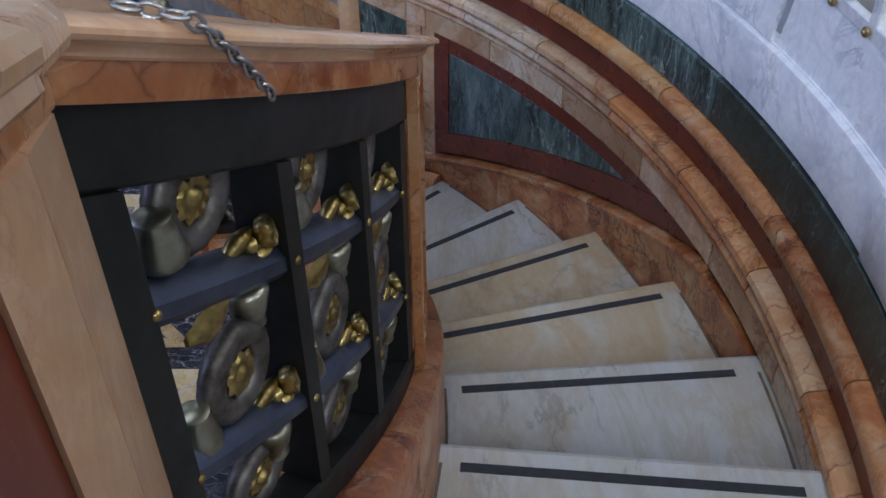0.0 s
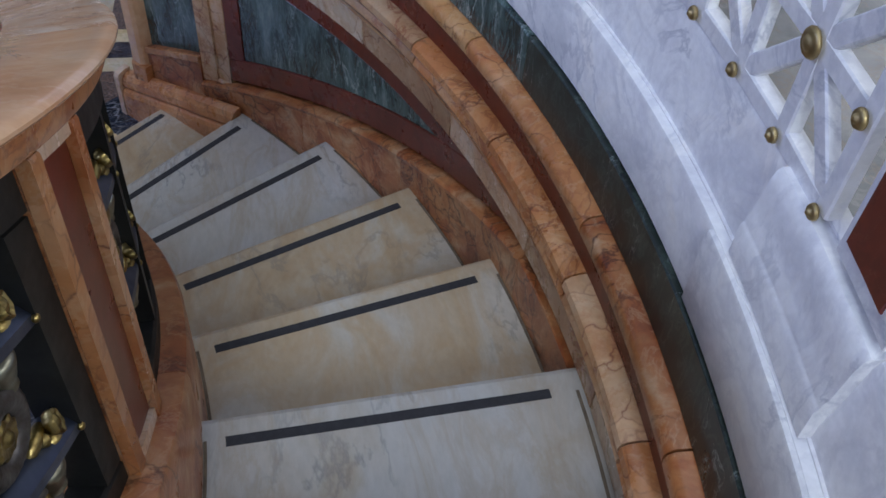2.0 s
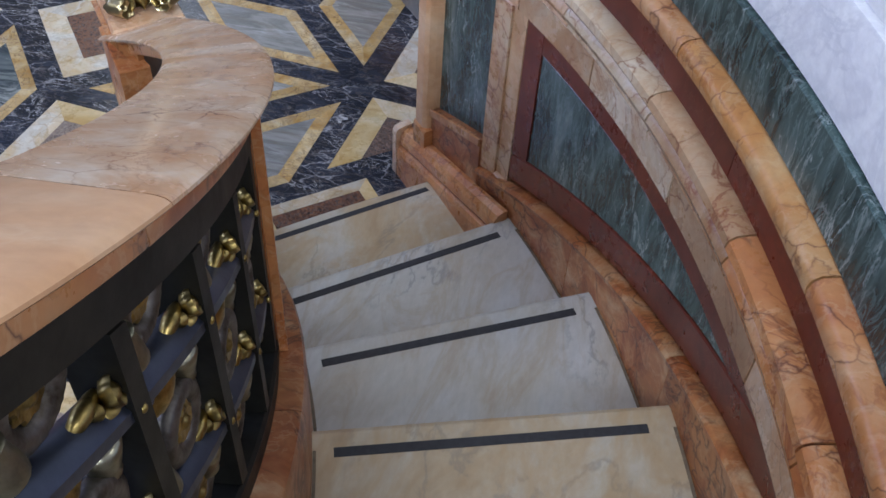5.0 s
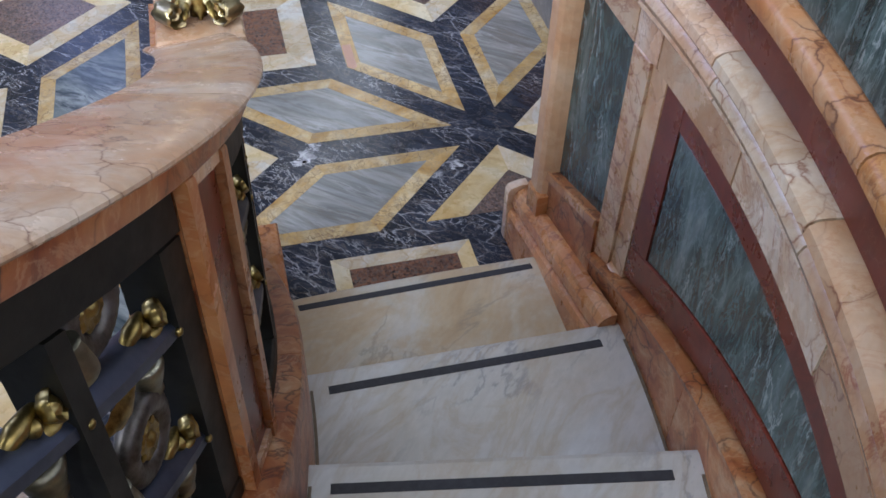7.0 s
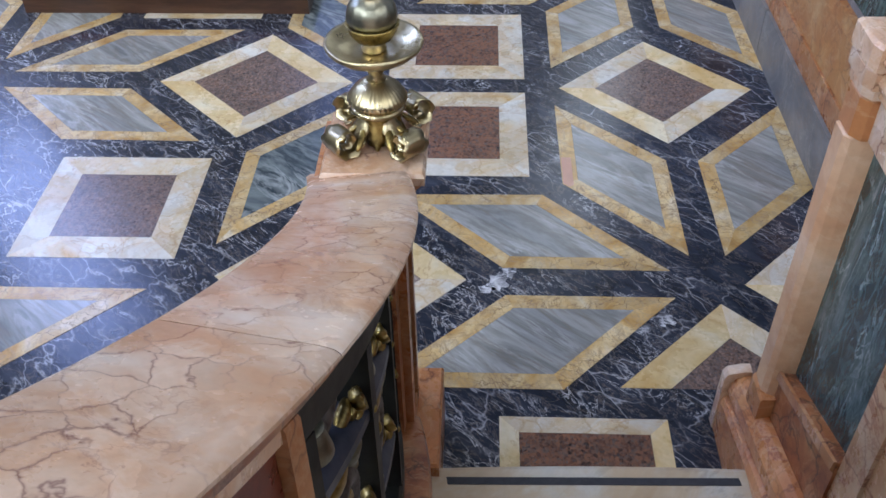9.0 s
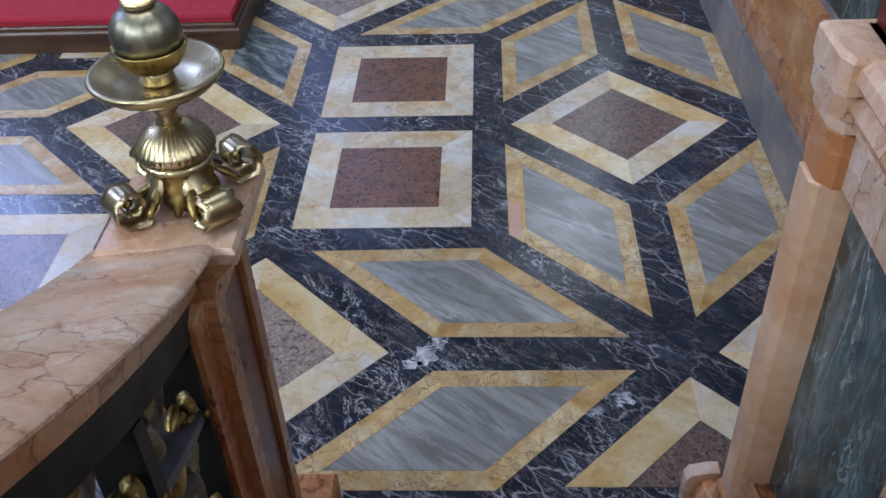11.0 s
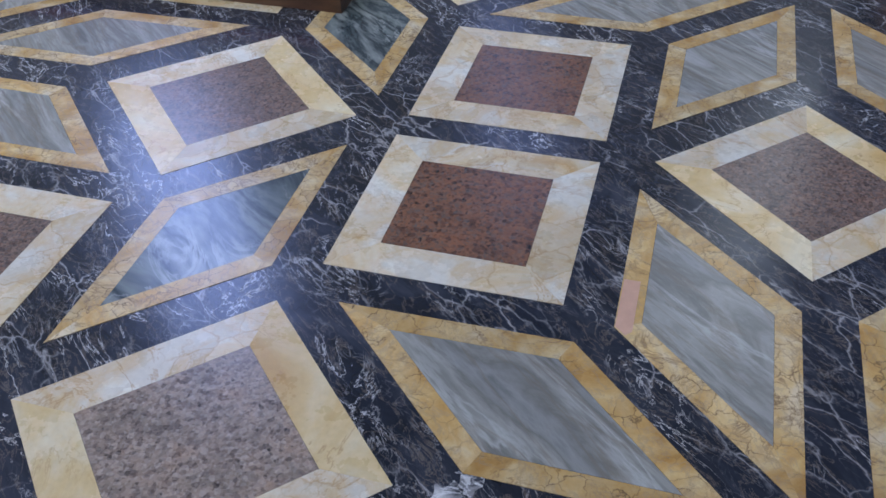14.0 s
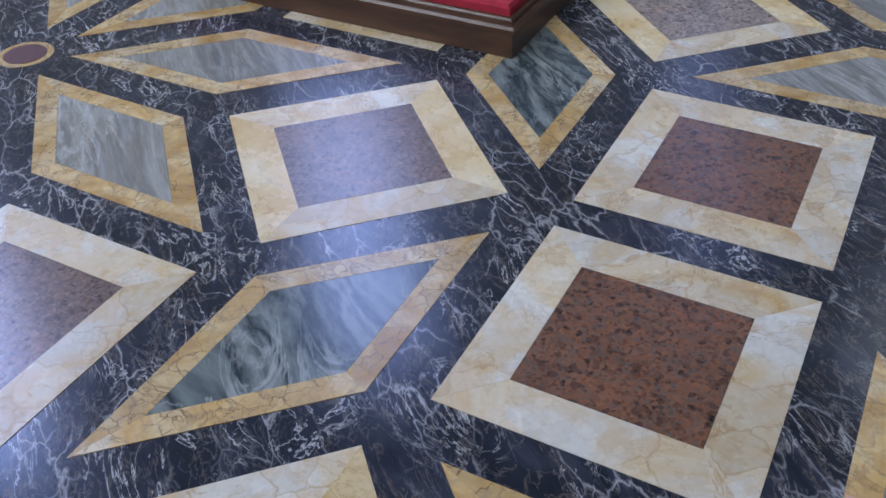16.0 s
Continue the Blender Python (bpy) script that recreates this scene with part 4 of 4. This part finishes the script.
def grille(a0, a1):
    g = empty("grille", spot(1.93, (a0 + a1) / 2, 0.22), "dark bronze grille with gilt rosettes and scrolls", "grille", "grilles of the parapet")
    lo, hi, side = 0.209, TOP - 0.002, 1.75
    sweep("frame_rail", [(1.885, hi - 0.075), (1.934, hi - 0.075), (1.940, hi - 0.069), (1.940, hi), (1.885, hi)], a0, a1, bronze, g, lean)
    sweep("frame_rail", [(1.885, lo), (1.940, lo), (1.940, lo + 0.045), (1.934, lo + 0.051), (1.885, lo + 0.051)], a0, a1, bronze, g, lean)
    for b0, b1 in ((a0, a0 - side), (a1 + side, a1)):
        sweep("frame_post", [(1.885, lo + 0.052), (1.938, lo + 0.052), (1.938, hi - 0.076), (1.885, hi - 0.076)], b0, b1, bronze, g, lean, step=0.6)
    i0, i1 = a0 - side, a1 + side
    n = max(2, round((i0 - i1) / 6.0))
    w = (i0 - i1) / n
    bars = (0.655, 0.44)
    for k in range(1, n):
        a = i0 - w * k
        sweep("upright_bar", [(1.880, lo + 0.052), (1.938, lo + 0.052), (1.938, hi - 0.076), (1.880, hi - 0.076)], a + 0.42, a - 0.42, bronze, g, lean, step=0.4)
    for z in bars:
        sweep("cross_bar", [(1.906 + 0.029 * math.cos(q), z - 0.026 + 0.027 * math.sin(q)) for q in [math.pi * (j + 0.5) / 5 for j in range(10)]], i0, i1, steel, g, lean)
    for k in range(n + 1):
        a = min(max(i0 - w * k, i1 - 0.5), i0 + 0.5)
        for z in bars:
            fixed("knob", KNOB, facing(1.932, a, z - 0.024 if z < 0.7 else z), gilt, g)
    for k in range(n):
        a = i0 - w * (k + 0.5)
        fixed("wreath", WREATH, facing(1.908, a + 0.14, 0.502), pewter, g, "fat ring of grey bronze")
        fixed("rosette", ROSETTE, facing(1.914, a + 0.14, 0.502), gilt, g, "gilt rosette")
        fixed("wreath", WREATH, facing(1.898, a + 0.11, 0.724), pewter, g)
        fixed("rosette", ROSETTE, facing(1.902, a + 0.11, 0.724), gilt, g)
        fixed("wreath", WREATH, facing(1.898, a + 0.44, 0.318) @ Matrix.Diagonal((1, 0.8, 1, 1)), pewter, g)
        fixed("rosette", ROSETTE, facing(1.904, a + 0.44, 0.318) @ Matrix.Diagonal((1, 0.8, 1, 1)), gilt, g)
        for z in bars:
            fixed("crest", CREST, facing(1.916, a + 2.03, z - 0.004) @ Matrix.Scale(0.78, 4), gilt, g, "gilt crest of knobs")
            fixed("arm", ARM, facing(1.908, a + 2.03, z + 0.014) @ Matrix.Scale(0.8, 4), gilt, g)
            fixed("cup", CUP, facing(1.906, a + 1.51, z - 0.070) @ Matrix.Rotation(radians(-90), 4, "X"), tarnish, g, "tarnished grey gilt cup")
        fixed("cup", CUP, facing(1.908, a - 2.03, 0.448) @ Matrix.Rotation(radians(90), 4, "X"), tarnish, g)
        fixed("cup", CUP, facing(1.908, a - 1.70, 0.685) @ Matrix.Rotation(radians(90), 4, "X"), tarnish, g)
        fixed("leaf", LEAF, facing(1.914, a - 1.83, 0.570) @ Matrix.Rotation(radians(-80), 4, "Z"), gilt, g)
    return g


grille(53.4, 30.5)
grille(25.2, -1.0)
grille(-6.4, -28.9)

# ---- floor ----
floor = prism("floor", [(-16, -10), (12, -10), (12, 18), (-16, 18)], -0.12, -0.0012, portoro, None)
tagged(floor, "black gold-veined marble floor with inlaid marble pattern", "floor", kind="structure")


def inset(corners, d):
    """The convex outline moved in by d."""
    k, out = len(corners), []
    area = sum(corners[i][0] * corners[(i + 1) % k][1] - corners[(i + 1) % k][0] * corners[i][1] for i in range(k))
    s = 1 if area > 0 else -1
    for i in range(k):
        p, c, q = Vector(corners[i - 1]), Vector(corners[i]), Vector(corners[(i + 1) % k])
        e, f = (c - p).normalized(), (q - c).normalized()
        n1, n2 = Vector((-e.y, e.x)) * s, Vector((-f.y, f.x)) * s
        b = (n1 + n2).normalized()
        out.append(tuple(c + b * (d / max(0.2, b.dot(n1)))))
    return out


def motif(corners, border, edge_mat, field_mat, alternate=None):
    """A framed inlay: one strip for each side, mitred, round a field."""
    inner = inset(corners, border)
    gap = inset(corners, border + 0.0012)
    k = len(corners)
    for i in range(k):
        strip = [corners[i], corners[(i + 1) % k], inner[(i + 1) % k], inner[i]]
        prism("border_strip", [tile(*p)[:2] for p in strip], -0.015, 0.0 + 0.0004 * (i % 2), alternate if alternate and i % 2 else edge_mat, floor)
    prism("inlay_field", [tile(*p)[:2] for p in gap], -0.015, 0.0, field_mat, floor)


def square(cu, cv, half, turned, mat):
    if turned:
        motif([(cu, cv + half), (cu - half, cv), (cu, cv - half), (cu + half, cv)], 0.185, ivory, mat, yellow_ivory)
    else:
        motif([(cu - half, cv - half), (cu + half, cv - half), (cu + half, cv + half), (cu - half, cv + half)], 0.192, ivory, mat)


yellow_ivory = marble("warm_ivory_border_marble", [(0.56, 0.36, 0.13), (0.68, 0.52, 0.28), (0.74, 0.66, 0.48)], (0.36, 0.2, 0.08), 0.7, 4.0, 4.0, 0.014, 0.25, spread=0.12)
M = 1.11      # the pattern's mirror line
RH = 0.102
C = [(1.225, 0.847), (1.228, -0.085), (1.932, -0.775), (1.932, 0.180)]
J = [(2.145, -0.775), (2.145, 0.180), (2.83, 0.865), (2.83, -0.10)]
D = [(0.132, -0.222), (1.090, -0.208), (1.80, -0.912), (0.83, -0.905)]
K = [(0.845, -1.135), (1.80, -1.135), (1.13, -1.82), (0.13, -1.82)]
L = [(-0.229, 0.863), (-0.224, -0.081), (-0.905, -0.730), (-0.907, 0.229)]
Q = [(-1.262, 0.355), (-2.243, 0.365), (-2.92, 1.04), (-1.94, 1.03)]
flip = lambda ps: [(u, 2 * M - v) for u, v in ps]
for ps, mat in ((C, bardiglio), (J, bardiglio), (D, bardiglio), (K, bardiglio), (L, seagreen), (Q, bardiglio)):
    motif(ps, RH, ochre, mat)
    if ps is not Q:
        motif(flip(ps), RH, ochre, mat)
motif([(u, 2.31 - v) for u, v in Q], RH, ochre, bardiglio)
for ps in ([(-1.22, -1.13), (-2.2, -1.13), (-2.9, -1.83), (-1.92, -1.83)], [(-3.07, 1.46), (-3.07, 2.43), (-2.36, 3.12), (-2.36, 2.16)], [(-3.30, 1.46), (-3.30, 2.43), (-4.0, 3.12), (-4.0, 2.16)]):
    motif(ps, RH, ochre, bardiglio)
square(0.5, 0.5, 0.515, False, redgranite)
square(0.503, 1.725, 0.515, False, redgranite)
square(1.978, 1.085, 0.706, True, browngranite)
square(-1.012, 1.138, 0.735, True, browngranite)
square(-0.116, -1.012, 0.735, True, greygranite)
square(-0.09, 3.25, 0.735, True, greygranite)
square(-1.635, -0.36, 0.51, False, browngranite)
square(-1.66, 2.65, 0.50, False, browngranite)
square(2.945, -1.02, 0.735, True, browngranite)
square(4.1, 3.25, 0.735, True, browngranite)
# the pattern goes on, mirrored, inside the curve of the stair
motif([(u, -2.032 - v) for u, v in L], RH, ochre, seagreen)
square(-1.012, -3.17, 0.735, True, greygranite)
# half square cut off by the border at the foot of the stair
for strip in ([(2.045, -1.18), (1.42, -1.80), (1.68, -1.80), (2.045, -1.44)], [(2.045, -1.18), (2.67, -1.80), (2.41, -1.80), (2.045, -1.44)]):
    prism("border_strip", [tile(*p)[:2] for p in strip], -0.015, 0.0, yellow_ivory if strip[1][0] < 2 else ivory, floor)
prism("inlay_field", [tile(*p)[:2] for p in ((2.045, -1.446), (1.686, -1.80), (2.404, -1.80))], -0.015, 0.0, browngranite, floor)
# small patch in one border, and the round medallion
prism("repair_strip", [tile(u, v)[:2] for u, v in ((1.232, 0.20), (1.232, -0.085), (1.275, -0.125), (1.300, -0.10), (1.300, 0.20))], -0.012, 0.0012, repair, floor, "pale pink marble repair")
for r0, mat, z in ((0.15, ochre, 0.0), (0.115, purple, 0.001)):
    prism("medallion", [tile(-3.17 + r0 * math.cos(2 * math.pi * k / 28), 1.18 + r0 * math.sin(2 * math.pi * k / 28))[:2] for k in range(28)], -0.012, z, mat, floor)
for cu, cv, ru, rv, seed in ((0.80, -1.02, 0.055, 0.075, 3), (0.87, -0.94, 0.035, 0.055, 5), (0.73, -1.09, 0.05, 0.03, 6), (1.58, -1.38, 0.09, 0.035, 8), (1.70, -1.31, 0.06, 0.045, 11)):
    rng = random.Random(seed)
    ring = [(1 + 0.38 * rng.uniform(-1, 1)) for k in range(18)]
    prism("clouded_patch", [tile(cu + ru * f * math.cos(2 * math.pi * k / 18), cv + rv * f * math.sin(2 * math.pi * k / 18))[:2] for k, f in enumerate(ring)], -0.012, -0.0004, breccia, floor)
# framed strip at the foot of the stair
motif([(0.80, -2.50), (1.63, -2.50), (1.63, -2.0), (0.80, -2.0)], 0.095, ivory, redgranite, yellow_ivory)

# ---- kneeling platform with red carpet ----
platform = empty("platform", tile(-1.8, 3.2), "low dark wooden platform topped with red carpet", "platform")
upright("plinth", -3.2, -0.765, 2.235, 5.0, 0.0, 0.075, wood, platform)
upright("moulding", -3.22, -0.745, 2.215, 5.0, 0.075, 0.095, wood, platform, "", 0.008)
upright("step_edge", -3.2, -0.775, 2.245, 5.0, 0.095, 0.112, wood, platform, "", 0.006)
upright("carpet", -3.18, -0.80, 2.275, 5.0, 0.112, 0.142, carpet, platform, "worn red carpet", 0.010)

# ---- brass oil lamp at the foot of the parapet ----
LX, LY, LZ = tile(0.340, -2.285)[0], tile(0.340, -2.285)[1], 0.985
lamp = empty("oil_lamp", (LX, LY, LZ), "old lit brass oil lamp on scrolled acanthus feet", "lamp")
at = Matrix.Translation((LX, LY, LZ))


def turned(name, profile, mat, label="", n=40, flutes=0, depth=0.0):
    bm = lathe(profile, n)
    if flutes:
        for v in bm.verts:
            f = 1 + depth * math.cos(flutes * math.atan2(v.co.y, v.co.x))
            v.co.x, v.co.y = v.co.x * f, v.co.y * f
    bm.transform(at)
    return part(name, bm, mat, lamp, label, True)


turned("core", [(0.034, 0.004), (0.030, 0.030), (0.034, 0.058), (0.044, 0.066)], gilt, "", 40, 10, 0.05)
turned("ring", [(0.0331, 0.064), (0.0478, 0.066), (0.0506, 0.07), (0.0478, 0.075), (0.0423, 0.078)], brass)
turned("bell", [(0.0405, 0.078), (0.0506, 0.081), (0.0534, 0.087), (0.0497, 0.094), (0.0414, 0.106), (0.0276, 0.117), (0.0166, 0.124)], brass, "fluted brass bell foot", 144, 36, 0.012)
turned("neck", [(0.018, 0.122), (0.013, 0.132), (0.013, 0.138), (0.019, 0.145), (0.019, 0.149), (0.014, 0.154), (0.020, 0.166)], brass)
turned("dish", [(0.0142, 0.162), (0.0401, 0.166), (0.0694, 0.178), (0.0819, 0.189), (0.0846, 0.195), (0.0828, 0.199), (0.0774, 0.198), (0.0623, 0.188), (0.0401, 0.181), (0.0178, 0.18)], brass, "broad polished brass drip dish", 56)
turned("cup_neck", [(0.0204, 0.1804), (0.0221, 0.1852), (0.0187, 0.1916), (0.0221, 0.198)], brass)
turned("cup", [(0.0185, 0.1964), (0.0302, 0.2028), (0.0395, 0.2156), (0.0437, 0.2268), (0.0454, 0.2316), (0.0403, 0.23), (0.0252, 0.2268)], gilt, "gilt leafy cup", 60, 20, 0.025)
turned("ball", [(0.0246, 0.2204), (0.0377, 0.2268), (0.0422, 0.238), (0.0426, 0.2476), (0.0402, 0.2588), (0.0344, 0.2692), (0.0254, 0.2772), (0.0148, 0.282)], tarnish, "tarnished lobed brass ball", 72, 12, 0.012)
turned("collar", [(0.017, 0.2804), (0.021, 0.2844), (0.021, 0.2876), (0.017, 0.2908)], brass)
m, nt, b = material("lit_lamp_glass", 0.3)
b.inputs["Base Color"].default_value = (0.9, 0.88, 0.82, 1)
b.inputs["Emission Color"].default_value, b.inputs["Emission Strength"].default_value = (1.0, 0.80, 0.58, 1), 4.0
turned("glass", [(0.0153, 0.2892), (0.0216, 0.2956), (0.0225, 0.3052), (0.0162, 0.3148), (0.0036, 0.3188)], m, "small glowing lamp glass")


def curl(d, side, width, thick, path, waves):
    """A ribbon of metal with a scalloped edge that follows a path of (outward, up) places."""
    bm, rows = bmesh.new(), []
    for i, (x, z) in enumerate(path):
        a, c = path[max(0, i - 1)], path[min(len(path) - 1, i + 1)]
        t = Vector((c[0] - a[0], c[1] - a[1])).normalized()
        w = width(i / (len(path) - 1)) * (1 + waves * math.sin(i * 1.9))
        row = []
        for s, o in ((-1, -0.25), (-0.5, 0.35), (0, 0.6), (0.5, 0.35), (1, -0.25)):
            row.append((s * w, o))
        upper = [at @ (d * (x - t.y * thick * o) + side * s + Vector((0, 0, z + t.x * thick * o))) for s, o in row]
        lower = [at @ (d * (x + t.y * thick * 0.5) + side * s + Vector((0, 0, z - t.x * thick * 0.5))) for s, o in reversed(row)]
        rows.append([bm.verts.new(p) for p in upper + lower])
    k = len(rows[0])
    for a, c in zip(rows, rows[1:]):
        for j in range(k):
            bm.faces.new((a[j], a[(j + 1) % k], c[(j + 1) % k], c[j]))
    bm.faces.new(rows[0])
    bm.faces.new(rows[-1])
    return bm


for k in range(4):
    ang = radians(-6 + 90 * k)
    d = Vector((math.cos(ang), math.sin(ang), 0))
    side = Vector((-d.y, d.x, 0))
    path = [(0.030 + 0.030 * q ** 1.3, 0.066 - 0.052 * q) for q in [i / 9 for i in range(10)]]
    path += [(0.082 + (0.028 - 0.017 * q) * math.cos(w), 0.033 + (0.028 - 0.017 * q) * math.sin(w)) for q, w in [(i / 24, -2.3 + 7.6 * i / 24) for i in range(25)]]
    foot = part("foot", curl(d, side, lambda t: 0.014 + 0.012 * math.sin(math.pi * min(1, t * 1.2)), 0.006, path, 0.16), brass, lamp, "scrolled acanthus foot of brass", True)
    for s in (-1, 1):
        leaf = bmesh.new()
        mm = at @ Matrix.Translation(d * 0.052 + side * 0.016 * s + Vector((0, 0, 0.030))) @ Matrix.Rotation(ang + s * 0.5, 4, "Z") @ Matrix.Rotation(radians(38), 4, "Y") @ Matrix.Diagonal((0.026, 0.008, 0.005, 1))
        bmesh.ops.create_icosphere(leaf, subdivisions=2, radius=1, matrix=mm)
        part("leaf", leaf, gilt, foot, "", True)
    eye = bmesh.new()
    bmesh.ops.create_icosphere(eye, subdivisions=2, radius=0.009, matrix=at @ Matrix.Translation(d * 0.082 + Vector((0, 0, 0.033))) @ Matrix.Diagonal((0.8, 0.8, 0.8, 1)))
    part("scroll_eye", eye, gilt, foot, "", True)
for k in range(4):
    ang = radians(42 + 90 * k)
    d = Vector((math.cos(ang), math.sin(ang), 0))
    path = [(0.034 + 0.018 * q ** 2, 0.064 - 0.058 * q) for q in [i / 11 for i in range(12)]]
    part("acanthus_leaf", curl(d, Vector((-d.y, d.x, 0)), lambda t: 0.019 * math.sin(math.pi * (0.28 + 0.68 * t)), 0.006, path, 0.26), gilt, lamp, "", True)
